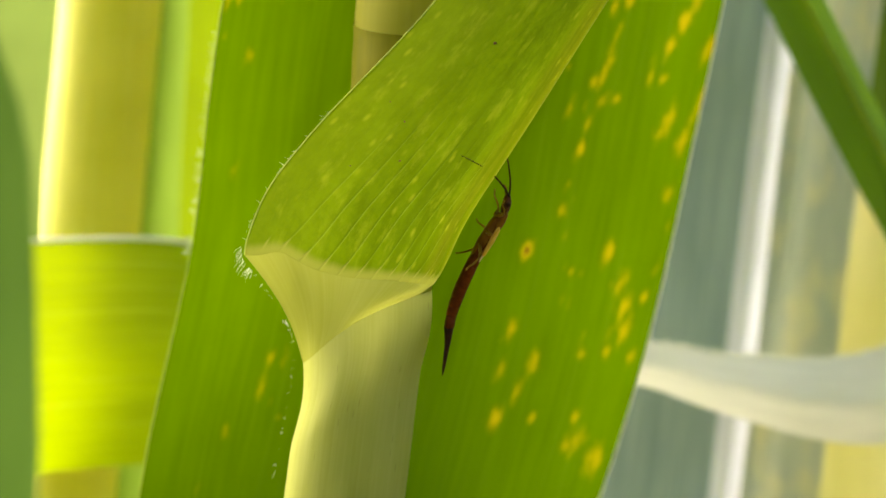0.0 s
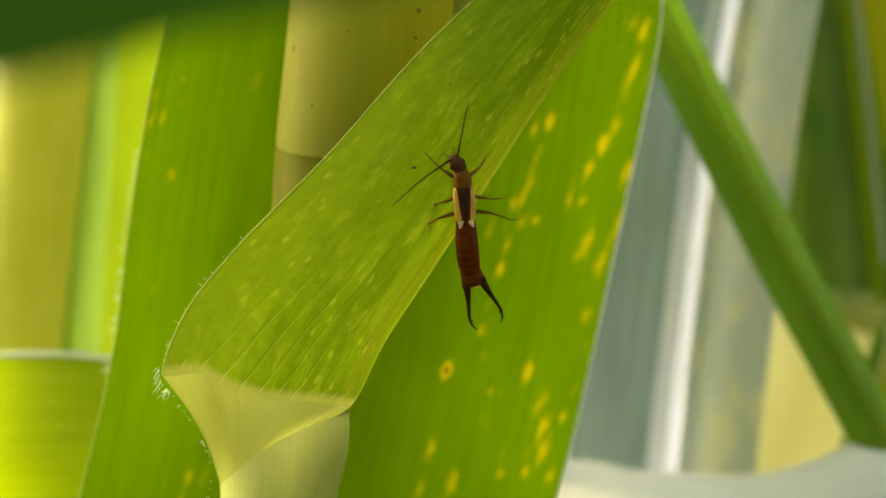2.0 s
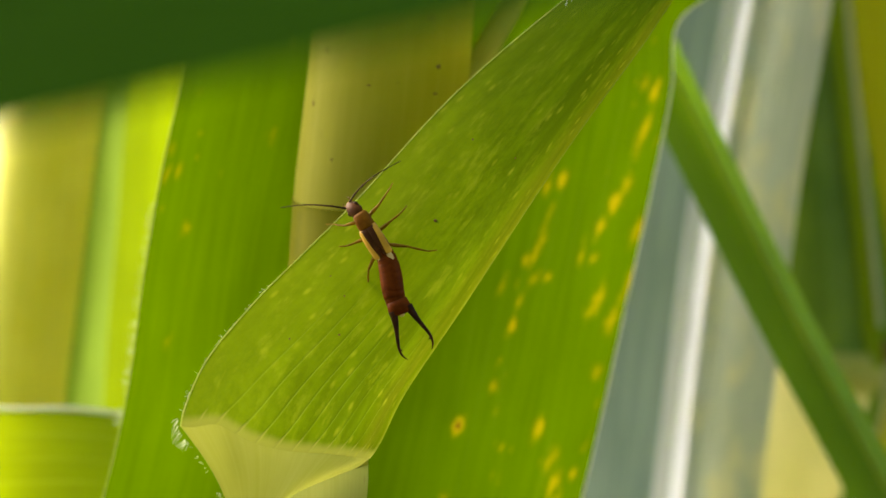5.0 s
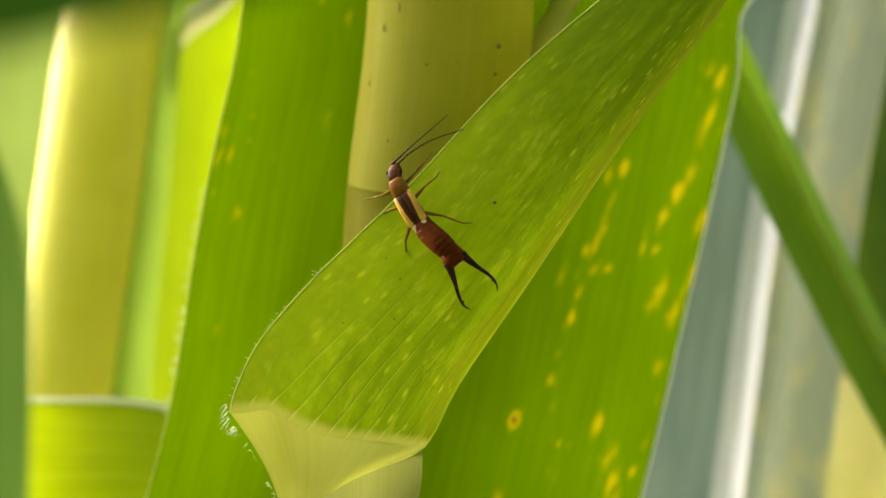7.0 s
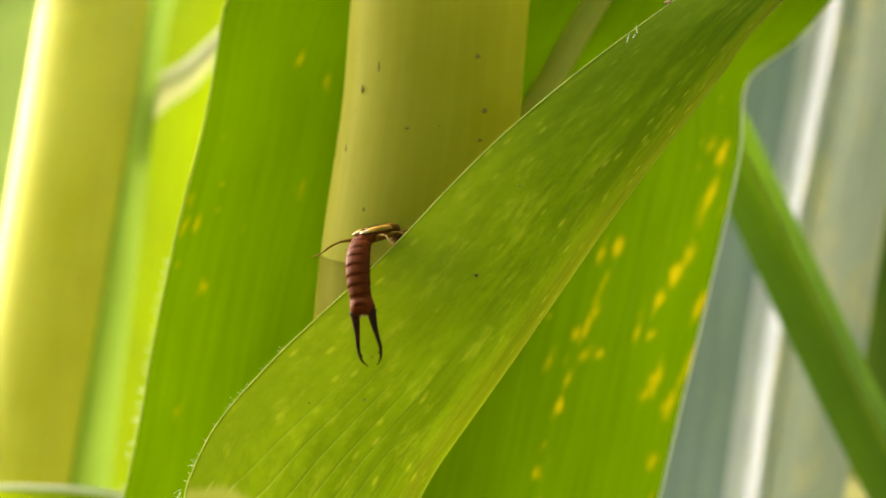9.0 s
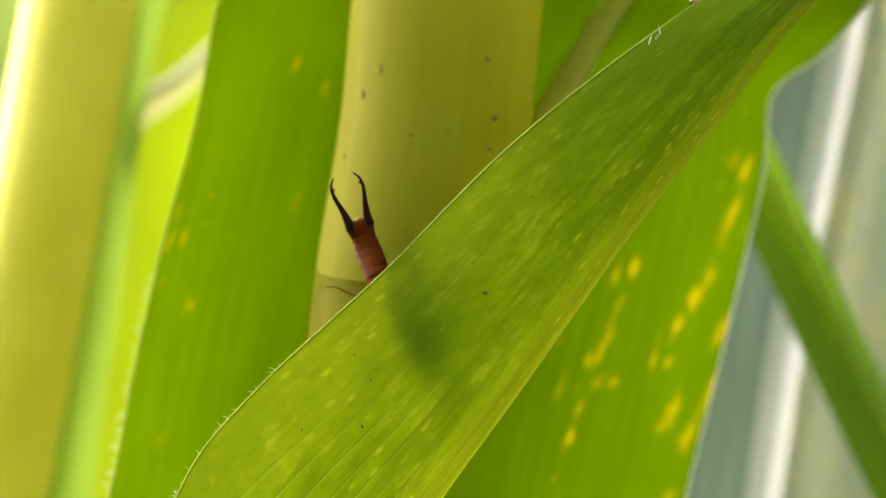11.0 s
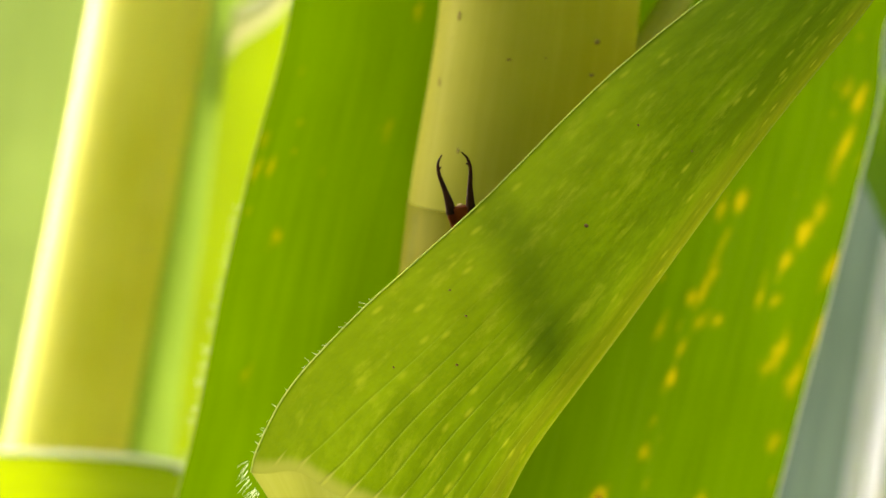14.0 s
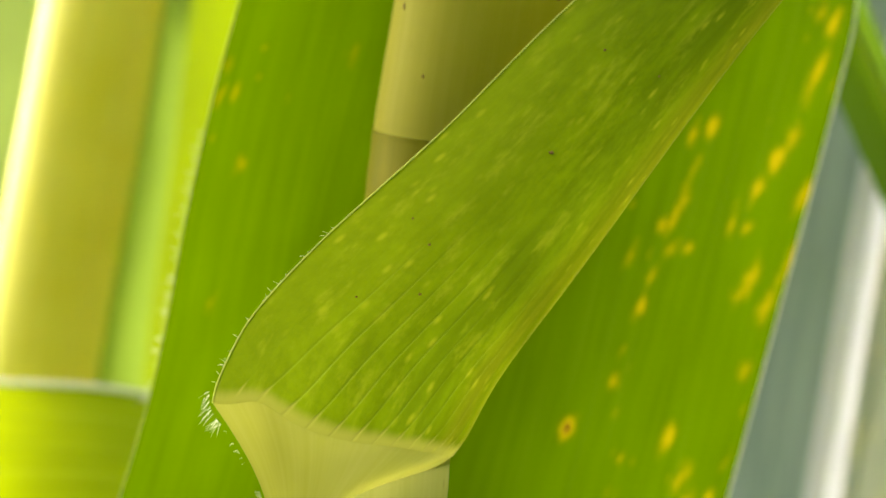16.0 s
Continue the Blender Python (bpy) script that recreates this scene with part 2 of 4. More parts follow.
    link(t, tr.outputs[0], mix.inputs[2])
    link(t, mix.outputs[0], out.inputs[0])
    return m


def stem_material(name, dark, light, speck=0.0, rough=0.5, through=0.15, stripes=60.0, gloss=0.18):
    """A stalk or sheath: pale tissue with fine lengthwise ribs, blotches and a few dark specks."""
    m, t, out = nodes_of(name)
    uv = t.nodes.new("ShaderNodeUVMap").outputs[0]
    cm = scaled(t, uv, (5.0, 1, 1))
    streak = noise_node(t, scaled(t, cm, (9, 0.35, 1)), 1.0, 4.0, 0.6)
    blotch = noise_node(t, cm, 0.8, 4.0)
    tone = ramp(t, math_node(t, "ADD", math_node(t, "MULTIPLY", streak, 0.4), math_node(t, "MULTIPLY", blotch, 0.6)), 0.3, 0.72)
    col = mix_colour(t, tone, dark, light)
    sep = t.nodes.new("ShaderNodeSeparateXYZ")
    link(t, uv, sep.inputs[0])
    rib = math_node(t, "ABSOLUTE", math_node(t, "COSINE", math_node(t, "MULTIPLY", sep.outputs[0], math.pi * stripes)))
    if speck:
        v = t.nodes.new("ShaderNodeTexVoronoi")
        v.inputs["Scale"].default_value = 3.4
        link(t, scaled(t, cm, (1.6, 0.85, 1)), v.inputs["Vector"])
        pick = noise_node(t, cm, 1.9, 1.0)
        spot = math_node(t, "MULTIPLY", math_node(t, "SUBTRACT", 1.0, ramp(t, v.outputs[0], 0.05, 0.17)), ramp(t, pick, 0.38, 0.46))
        col = mix_colour(t, math_node(t, "MULTIPLY", spot, speck), col, (0.13, 0.08, 0.025))
    bump = t.nodes.new("ShaderNodeBump")
    bump.inputs["Strength"].default_value = 0.1
    bump.inputs["Distance"].default_value = 0.00015
    link(t, math_node(t, "ADD", math_node(t, "MULTIPLY", rib, 0.12), streak), bump.inputs["Height"])
    p = t.nodes.new("ShaderNodeBsdfPrincipled")
    link(t, col, p.inputs["Base Color"])
    link(t, bump.outputs[0], p.inputs["Normal"])
    p.inputs["Roughness"].default_value = rough
    p.inputs["Specular IOR Level"].default_value = gloss
    tr = t.nodes.new("ShaderNodeBsdfTranslucent")
    link(t, col, tr.inputs[0])
    mix = t.nodes.new("ShaderNodeMixShader")
    mix.inputs[0].default_value = through
    link(t, p.outputs[0], mix.inputs[1])
    link(t, tr.outputs[0], mix.inputs[2])
    link(t, mix.outputs[0], out.inputs[0])
    return m


def shell_material(name, dark, light, rough=0.3, scale=900.0, coat=0.2, through=0.0, shine=0.18):
    """Insect cuticle: mottled, glossy, finely pitted."""
    m, t, out = nodes_of(name)
    co = t.nodes.new("ShaderNodeTexCoord").outputs["Object"]
    tone = ramp(t, noise_node(t, co, scale, 4.0), 0.35, 0.68)
    col = mix_colour(t, tone, dark, light)
    bump = t.nodes.new("ShaderNodeBump")
    bump.inputs["Strength"].default_value = 0.2
    bump.inputs["Distance"].default_value = 0.00003
    link(t, noise_node(t, co, scale * 8, 2.0), bump.inputs["Height"])
    p = t.nodes.new("ShaderNodeBsdfPrincipled")
    link(t, col, p.inputs["Base Color"])
    link(t, bump.outputs[0], p.inputs["Normal"])
    p.inputs["Roughness"].default_value = rough
    p.inputs["Coat Weight"].default_value = coat
    p.inputs["Specular IOR Level"].default_value = shine
    if through:
        tr = t.nodes.new("ShaderNodeBsdfTranslucent")
        link(t, col, tr.inputs[0])
        mix = t.nodes.new("ShaderNodeMixShader")
        mix.inputs[0].default_value = through
        link(t, p.outputs[0], mix.inputs[1])
        link(t, tr.outputs[0], mix.inputs[2])
        link(t, mix.outputs[0], out.inputs[0])
    else:
        link(t, p.outputs[0], out.inputs[0])
    return m


def ground_material():
    m, t, out = nodes_of("soil")
    co = t.nodes.new("ShaderNodeTexCoord").outputs["Object"]
    a = ramp(t, noise_node(t, co, 3.0, 6.0), 0.35, 0.7)
    b = noise_node(t, co, 60.0, 5.0)
    col = mix_colour(t, a, (0.10, 0.07, 0.04), (0.07, 0.09, 0.03))
    col = mix_colour(t, b, col, (0.20, 0.15, 0.09))
    bump = t.nodes.new("ShaderNodeBump")
    bump.inputs["Distance"].default_value = 0.02
    link(t, b, bump.inputs["Height"])
    p = t.nodes.new("ShaderNodeBsdfPrincipled")
    link(t, col, p.inputs["Base Color"])
    link(t, bump.outputs[0], p.inputs["Normal"])
    p.inputs["Roughness"].default_value = 0.9
    link(t, p.outputs[0], out.inputs[0])
    return m


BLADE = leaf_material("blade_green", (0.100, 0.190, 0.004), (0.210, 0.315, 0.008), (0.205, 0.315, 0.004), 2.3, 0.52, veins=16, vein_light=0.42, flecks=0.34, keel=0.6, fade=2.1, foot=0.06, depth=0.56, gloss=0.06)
BACK_BLADE = leaf_material("blade_spotted", (0.076, 0.155, 0.003), (0.108, 0.20, 0.004), (0.108, 0.208, 0.001), 5.0, 0.5, veins=23, vein_light=0.10, depth=0.74, gloss=0.05, relief=0.05, lesions=True)
LIME_BLADE = leaf_material("blade_lime", (0.14, 0.22, 0.01), (0.20, 0.29, 0.015), (0.52, 0.70, 0.006), 3.0, 0.65, veins=10, vein_light=0.35)
YELLOW_BLADE = leaf_material("blade_yellow_green", (0.22, 0.28, 0.008), (0.29, 0.34, 0.012), (0.50, 0.66, 0.005), 3.0, 0.6, veins=10, vein_light=0.35)
GLAUCOUS = leaf_material("blade_glaucous", (0.17, 0.26, 0.23), (0.30, 0.38, 0.335), (0.27, 0.36, 0.29), 5.0, 0.38, veins=12, vein_light=0.4)
GLAUCOUS_PALE = leaf_material("blade_glaucous_pale", (0.34, 0.42, 0.33), (0.54, 0.58, 0.48), (0.50, 0.55, 0.42), 1.0, 0.5, veins=5, vein_light=0.5, patches=0.85)
WHITE_RIB = leaf_material("rib_white", (0.78, 0.80, 0.90), (0.86, 0.88, 0.97), (0.80, 0.84, 0.98), 0.4, 0.65, veins=2, vein_light=0.1)
PALE_COLLAR = leaf_material("collar_pale", (0.50, 0.52, 0.28), (0.62, 0.63, 0.36), (0.46, 0.48, 0.20), 0.5, 0.4, veins=4, vein_light=0.3)
PALE_GREEN = leaf_material("blade_pale_green", (0.28, 0.43, 0.08), (0.38, 0.50, 0.12), (0.36, 0.54, 0.07), 1.0, 0.45, veins=6, vein_light=0.3)
GREEN_BLADE = leaf_material("blade_deep_green", (0.07, 0.16, 0.008), (0.11, 0.22, 0.012), (0.21, 0.40, 0.006), 1.0, 0.5, veins=6, vein_light=0.2)
PALE_BLADE = leaf_material("blade_pale_underside", (0.62, 0.65, 0.54), (0.82, 0.83, 0.74), (0.80, 0.82, 0.66), 2.0, 0.5, veins=12, vein_light=0.4, rough=0.7)
# the close leaf's shade is put into this very dark green
SHADED_BLADE = leaf_material("blade_shaded", (0.014, 0.046, 0.003), (0.022, 0.066, 0.004), (0.025, 0.08, 0.004), 4.0, 0.2, veins=8, vein_light=0.1, gloss=0.1, rough=0.7)
SOFT_BLADE = leaf_material("blade_soft_green", (0.13, 0.19, 0.05), (0.18, 0.25, 0.065), (0.25, 0.35, 0.07), 2.0, 0.45, veins=8, vein_light=0.3)
NEAR_BLADE = leaf_material("blade_near_green", (0.08, 0.16, 0.02), (0.12, 0.21, 0.03), (0.07, 0.14, 0.02), 2.0, 0.4, veins=8, vein_light=0.3)
OLIVE_BLADE = leaf_material("blade_olive", (0.20, 0.22, 0.008), (0.27, 0.28, 0.012), (0.42, 0.45, 0.008), 3.0, 0.5, veins=8, vein_light=0.2)
BEIGE_STALK = stem_material("stalk_beige", (0.78, 0.75, 0.36), (0.88, 0.85, 0.48), rough=0.5, through=0.7)
SCAR = stem_material("scar_brown", (0.12, 0.06, 0.02), (0.24, 0.12, 0.04), rough=0.7)
SPECK = stem_material("speck_brown", (0.22, 0.17, 0.035), (0.28, 0.21, 0.045), rough=0.7)
CRUMB = stem_material("crumb_tan", (0.42, 0.28, 0.12), (0.56, 0.40, 0.20), rough=0.7)
STALK = stem_material("stalk_skin", (0.40, 0.405, 0.045), (0.48, 0.48, 0.075), speck=0.06, through=0.72, gloss=0.03)
NODE = stem_material("node_skin", (0.075, 0.080, 0.002), (0.120, 0.118, 0.005), rough=0.6, gloss=0.02)
SHEATH = stem_material("sheath_skin", (0.40, 0.425, 0.09), (0.48, 0.505, 0.14), speck=0.2, rough=0.7, through=0.50, gloss=0.04)
COLLAR = stem_material("collar_skin", (0.34, 0.365, 0.05), (0.42, 0.44, 0.09), rough=0.7, through=0.45, gloss=0.04)
YELLOW_STALK = stem_material("stalk_yellow", (0.70, 0.67, 0.065), (0.80, 0.77, 0.12), rough=0.5, through=0.22, gloss=0.3)
EDGE_BLADE = leaf_material("sheath_edge_green", (0.20, 0.32, 0.01), (0.30, 0.40, 0.02), (0.34, 0.46, 0.01), 0.6, 0.5, veins=4, vein_light=0.3)
GREEN_STALK = stem_material("stalk_green", (0.10, 0.19, 0.015), (0.20, 0.30, 0.03), rough=0.5, through=0.4, gloss=0.15)
RIM = stem_material("leaf_rim", (0.54, 0.62, 0.12), (0.62, 0.70, 0.20), rough=0.6, through=0.5, gloss=0.04)
RIB = stem_material("green_midrib", (0.38, 0.40, 0.04), (0.54, 0.54, 0.08), rough=0.6, through=0.12, gloss=0.05)
HAIR = stem_material("leaf_hair", (0.84, 0.85, 0.70), (0.92, 0.93, 0.80), rough=0.6, through=0.6)

SOIL = ground_material()

# ================================================================ ground
bm = bmesh.new()
bmesh.ops.create_grid(bm, x_segments=120, y_segments=120, size=60.0)
for v in bm.verts:
    v.co.z = 0.02 * noise.noise(v.co * 0.8)
ground = part("ground", bm, SOIL, None)
tagged(ground, "brown soil of the field with patches of green", "ground", kind="structure")


# ================================================================ leaves
def blade_sheet(margin, fold, rows, cols, bulge, curl, base_rise=0.0):
    """A half blade between its margin and its keel: it swells towards -y and turns away at the keel."""
    e, f = curve_through(margin, rows), curve_through(fold, rows)
    s = np.linspace(0, 1, cols)
    g = np.sin(s * math.pi * 0.56) / math.sin(math.pi * 0.5)
    h = -bulge * np.sin(np.clip(s * 1.08, 0, 1) * math.pi) + curl * np.clip(s - 0.80, 0, 1) ** 2 / 0.04
    grid = e[:, None] + (f - e)[:, None] * g[None, :, None]
    grid[:, :, 1] += h[None, :]
    fade = np.clip(1 - np.arange(rows) / (rows * 0.16), 0, 1) ** 2
    rise = base_rise * (np.exp(-((g - 0.20) / 0.11) ** 2) - 0.55 * np.exp(-((g - 0.55) / 0.20) ** 2))
    grid[:, :, 2] += fade[:, None] * rise[None, :]
    return grid


MARGIN = [(-2.79, 0.10, -0.75), (-2.74, 0.10, -0.55), (-2.51, 0.10, -0.09), (-2.03, 0.05, 0.455), (-1.58, 0.00, 0.88), (-1.07, 0.00, 1.37),
          (-0.02, 0.00, 2.45), (1.34, 0.10, 3.55), (3.3, 0.7, 5.0), (6.2, 1.8, 6.4), (9.5, 3.5, 6.6)]
FOLD = [(-0.98, 0.05, -1.08), (-0.87, 0.05, -0.92), (-0.62, 0.05, -0.45), (-0.05, 0.05, 0.36), (0.92, 0.10, 1.77), (1.66, 0.15, 2.75),
        (2.34, 0.25, 3.62), (3.9, 0.8, 5.0), (6.4, 1.9, 6.3), (9.5, 3.5, 6.5)]
front_blade = blade_sheet(MARGIN, FOLD, 260, 80, 0.15, 0.30, 0.09)

BACK_LEFT = [(-4.6, 1.3, -12.0), (-4.9, 1.4, -7.0), (-4.43, 2.0, -3.48), (-3.74, 2.0, -0.84), (-3.47, 2.0, 0.76), (-3.27, 2.0, 1.82),
             (-3.02, 2.0, 2.92), (-2.85, 2.0, 4.04), (-2.58, 2.0, 4.55), (-1.6, 2.4, 5.0), (0.4, 3.6, 5.6), (3.6, 5.8, 6.4), (8.0, 8.5, 7.2)]
BACK_RIGHT = [(-3.0, 1.8, -12.0), (-0.8, 2.2, -7.0), (0.52, 2.85, -3.74), (1.13, 2.85, -1.92), (1.66, 2.85, 0.17), (2.04, 2.85, 1.73),
              (2.25, 2.85, 2.67), (2.33, 2.85, 3.41), (2.77, 2.75, 3.77), (3.15, 2.65, 4.18), (3.5, 2.35, 4.6), (4.2, 2.8, 5.1), (5.4, 4.0, 5.7), (7.0, 6.2, 6.5), (8.2, 8.6, 7.0)]


def back_sheet(rows, cols):
    """Up to the arch both edges are read by height, so that the veins run along the leaf; above it they run on to the tip."""
    z = np.concatenate([np.linspace(-12, -4, 30, endpoint=False), np.linspace(-4, 4.0, rows - 60, endpoint=False)])
    edges = []
    for pts in (BACK_LEFT, BACK_RIGHT):
        c = curve_through(pts, 900)
        cut = int(np.argmax(c[:, 2] > 4.0))
        low = np.stack([np.interp(z, c[:cut + 1, 2], c[:cut + 1, 0]), np.interp(z, c[:cut + 1, 2], c[:cut + 1, 1]), z], 1)
        high = c[np.linspace(cut, len(c) - 1, 30).astype(int)]
        edges.append(np.vstack([low, high]))
    s = np.linspace(0, 1, cols)
    grid = edges[0][:, None] + (edges[1] - edges[0])[:, None] * s[None, :, None]
    # flat behind the stalk, turned back towards both edges
    profile = curve_through([(0, 0, 0), (0.18, 0.22, 0), (0.36, 0.38, 0), (0.52, 0.42, 0), (0.68, 0.48, 0), (0.85, 0.72, 0), (1, 1, 0)], 300)
    q = np.interp(s, profile[:, 0], profile[:, 1])
    grid[:, :, 1] = edges[0][:, None, 1] + (edges[1] - edges[0])[:, None, 1] * q[None, :]
    return grid


back_blade = back_sheet(330, 190)
# yellow rust lesions: across, height, half width, half length in cm, each with its own lean along the veins
LESIONS = [(1.93, 2.22, 0.05, 0.22), (1.72, 1.64, 0.05, 0.10), (1.59, 1.44, 0.06, 0.09), (1.43, 1.19, 0.05, 0.07),
           (1.84, 1.14, 0.06, 0.11), (1.20, 0.86, 0.04, 0.08), (1.34, 0.84, 0.04, 0.05), (0.84, 1.27, 0.03, 0.15),
           (0.74, 0.96, 0.04, 0.15), (0.60, 0.82, 0.04, 0.05), (0.68, 0.62, 0.04, 0.07), (0.83, 0.64, 0.04, 0.05),
           (0.32, 0.54, 0.03, 0.09), (0.52, 0.37, 0.03, 0.07), (0.43, 0.11, 0.04, 0.08), (1.71, 0.52, 0.04, 0.20),
           (1.39, 0.39, 0.06, 0.12), (1.28, 0.25, 0.05, 0.06), (1.52, 0.14, 0.06, 0.12), (1.02, 1.71, 0.05, 0.08),
           (0.85, 1.62, 0.04, 0.07), (2.07, 2.67, 0.05, 0.11), (1.95, 2.74, 0.04, 0.08)]
LOW_LESIONS = [(-0.17, -0.94, 0.05, 0.07), (0.70, -1.01, 0.05, 0.10), (-0.37, -1.80, 0.05, 0.09), (-0.51, -2.24, 0.04, 0.09),
               (-0.15, -2.17, 0.05, 0.12), (-0.34, -2.48, 0.04, 0.11), (-0.58, -2.76, 0.06, 0.10), (-0.18, -2.78, 0.04, 0.05),
               (0.37, -2.11, 0.04, 0.06), (0.65, -2.10, 0.04, 0.06), (0.82, -1.36, 0.06, 0.13), (0.85, -1.61, 0.06, 0.13),
               (0.84, -1.88, 0.05, 0.12), (1.07, -1.52, 0.04, 0.07), (0.91, -2.16, 0.04, 0.06), (0.29, -3.05, 0.09, 0.10),
               (0.47, -3.30, 0.10, 0.13), (0.28, -2.80, 0.04, 0.06), (0.22, -0.53, 0.05, 0.06), (1.35, -0.43, 0.05, 0.07),
               (0.68, -1.88, 0.03, 0.07), (0.16, -3.11, 0.04, 0.06), (0.29, -1.19, 0.02, 0.04)]
LEFT_LESIONS = [(-1.86, 3.30, 0.04, 0.08), (-2.13, 3.48, 0.04, 0.07), (-2.10, 2.22, 0.05, 0.07), (-2.86, 2.24, 0.02, 0.03),
                (-2.90, 1.99, 0.02, 0.03), (-3.17, 2.06, 0.04, 0.08), (-3.21, 1.81, 0.03, 0.08), (-3.09, 1.84, 0.03, 0.07),
                (-3.03, 1.24, 0.05, 0.06), (-3.23, 0.05, 0.04, 0.07), (-3.07, -2.31, 0.05, 0.11), (-2.97, -2.01, 0.04, 0.09),
                (-2.82, -2.02, 0.04, 0.09), (-3.49, -2.79, 0.04, 0.06), (-3.26, 0.05, 0.03, 0.04), (-3.04, 1.23, 0.04, 0.06)]


def lesion_field(grid):
    """How strongly the tissue is marked at each place of the leaf."""
    x, z = grid[:, :, 0], grid[:, :, 2]
    field = np.zeros(x.shape)
    rng = np.random.default_rng(5)
    spots = LOW_LESIONS + LESIONS + LEFT_LESIONS + [(rng.uniform(0.2, 2.6), rng.uniform(-4, 9), rng.uniform(.015, .03), rng.uniform(.03, .10)) for _ in range(110)] \
        + [(rng.uniform(-4, -1), rng.uniform(-4, 9), rng.uniform(.012, .025), rng.uniform(.03, .06)) for _ in range(30)]
    named = len(LOW_LESIONS) + len(LESIONS) + len(LEFT_LESIONS)
    for i, (a, b, w, l) in enumerate(spots):
        dx, dz = x - a, z - b
        along, across = dz * 0.92 + dx * 0.39, dx * 0.92 - dz * 0.39
        d = (across / (w * 0.9)) ** 2 + (along / (l * 1.25)) ** 2
        top = 1.6 if i == 0 else 1.08 if i in (1, 6, 26, 25) else 0.78 + 0.2 * ((i * 7) % 5) / 5
        if i >= named:
            top *= 0.62
        elif i >= named - len(LEFT_LESIONS):
            top *= 0.72
        field = np.maximum(field, top * np.exp(-d * 0.55))
    return field


main_plant = thing("maize_plant", "green maize plant with a pale stalk and broad arching leaves", "plant", place=(0, 0, 0))
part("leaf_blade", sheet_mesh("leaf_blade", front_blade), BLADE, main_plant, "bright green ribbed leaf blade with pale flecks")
part("leaf_blade", sheet_mesh("leaf_blade", back_blade, lesion_field(back_blade)), BACK_BLADE, main_plant, "broad green leaf blade with yellow rust spots")


def turned_half(rows=160, cols=20):
    """The half of the blade beyond the keel: it folds away behind the near half."""
    f = curve_through(FOLD, rows)
    s = np.linspace(0, 1, cols)
    width = np.clip((f[:, 0] - 0.1) / 1.6, 0, 1)[:, None]
    grid = np.repeat(f[:, None], cols, 1)
    grid[:, :, 0] += width * (-0.06 - 0.22 * s - 0.10 * np.sin(s * 3.1))
    grid[:, :, 1] += 0.22 + width * 1.0 * s
    grid[:, :, 2] += width * (0.32 * s)
    return grid


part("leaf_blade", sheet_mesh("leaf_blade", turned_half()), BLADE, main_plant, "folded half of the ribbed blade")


part("leaf_margin", sheet_mesh("leaf_margin", tube_grid(front_blade[::2, 0], [0.005, 0.005], 6, 260)), RIM, main_plant, "pale translucent rim of the blade")
for col, r, skin in ((0, 0.007, RIM), (-1, 0.012, HAIR)):
    part("leaf_margin", sheet_mesh("leaf_margin", tube_grid(back_blade[::3, col], [r, r], 6, 260)), skin, main_plant, "pale rim of the spotted blade")

def tilted(grid):
    """The joint's rings lean towards the viewer."""
    near = np.exp(-((grid[:, :, 2] - 1.45) / 0.9) ** 2)
    grid[:, :, 2] += 0.22 * near * (grid[:, :, 1] - 1.45)
    return grid


# stalk: internode above the joint, joint, internode below
stalk_skin = tilted(tube_grid([(-0.985, 1.45, 1.34), (-0.98, 1.45, 1.44), (-0.975, 1.45, 1.52), (-0.95, 1.46, 1.72), (-0.80, 1.48, 2.8), (-0.71, 1.52, 4.0), (-0.2, 1.8, 9.0), (0.6, 2.0, 20.0), (1.2, 2.2, 40.0)], [0.825, 0.858, 0.855, 0.83, 0.81, 0.85, 0.8, 0.7, 0.5], 48, 480))
part("stalk", sheet_mesh("stalk", stalk_skin), STALK, main_plant, "pale yellow-green stalk with dark specks")
part("node", sheet_mesh("node", tilted(tube_grid([(-1.25, 1.20, -0.2), (-1.08, 1.38, 0.6), (-1.01, 1.43, 1.1), (-0.985, 1.45, 1.38), (-0.98, 1.45, 1.5)], [0.64, 0.76, 0.81, 0.835, 0.84], 40, 40))), NODE, main_plant, "olive stalk joint")
part("sheath", sheet_mesh("sheath", tube_grid([(-1.30, 1.25, 0.6), (-1.45, 0.92, -0.4), (-1.60, 0.62, -1.1), (-1.75, 0.60, -1.85), (-2.0, 0.62, -3.25), (-3.2, 0.95, -9.0), (-4.0, 1.2, -14.0)], [0.48, 0.48, 0.50, 0.52, 0.55, 0.72, 0.9], 40, 140)), SHEATH, main_plant, "pale green leaf sheath round the stalk")
part("stalk", sheet_mesh("stalk", tube_grid([(-4.0, 1.2, -13.5), (-4.6, 1.3, -40.0), (-5.0, 1.3, -101.0)], [0.85, 1.1, 1.3], 32, 60)), STALK, main_plant)


# collar: the pale triangle between the blade's foot and the sheath
def collar_grid(rows=26):
    top = front_blade[0].copy()
    cols = len(top)
    bottom = curve_through([(-2.33, 0.50, -1.86), (-2.17, 0.22, -1.74), (-1.92, 0.02, -1.54), (-1.62, -0.06, -1.36), (-1.32, -0.03, -1.24), (-1.00, 0.07, -1.14)], cols)
    w = np.linspace(0, 1, rows)
    grid = top[None] + (bottom - top)[None] * w[:, None, None]
    s = np.linspace(0, 1, cols)
    grid[:, :, 1] -= 0.05 * np.sin(w * math.pi)[:, None] * np.sin(s * math.pi)[None, :]
    grid[:, :, 0] += 0.09 * np.sin(w * math.pi)[:, None] * ((1 - s) ** 3)[None, :]
    grid[:, :, 2] += 0.004
    return grid


part("collar", sheet_mesh("collar", collar_grid()), COLLAR, main_plant, "pale yellow-green collar at the foot of the blade")
collar = collar_grid()


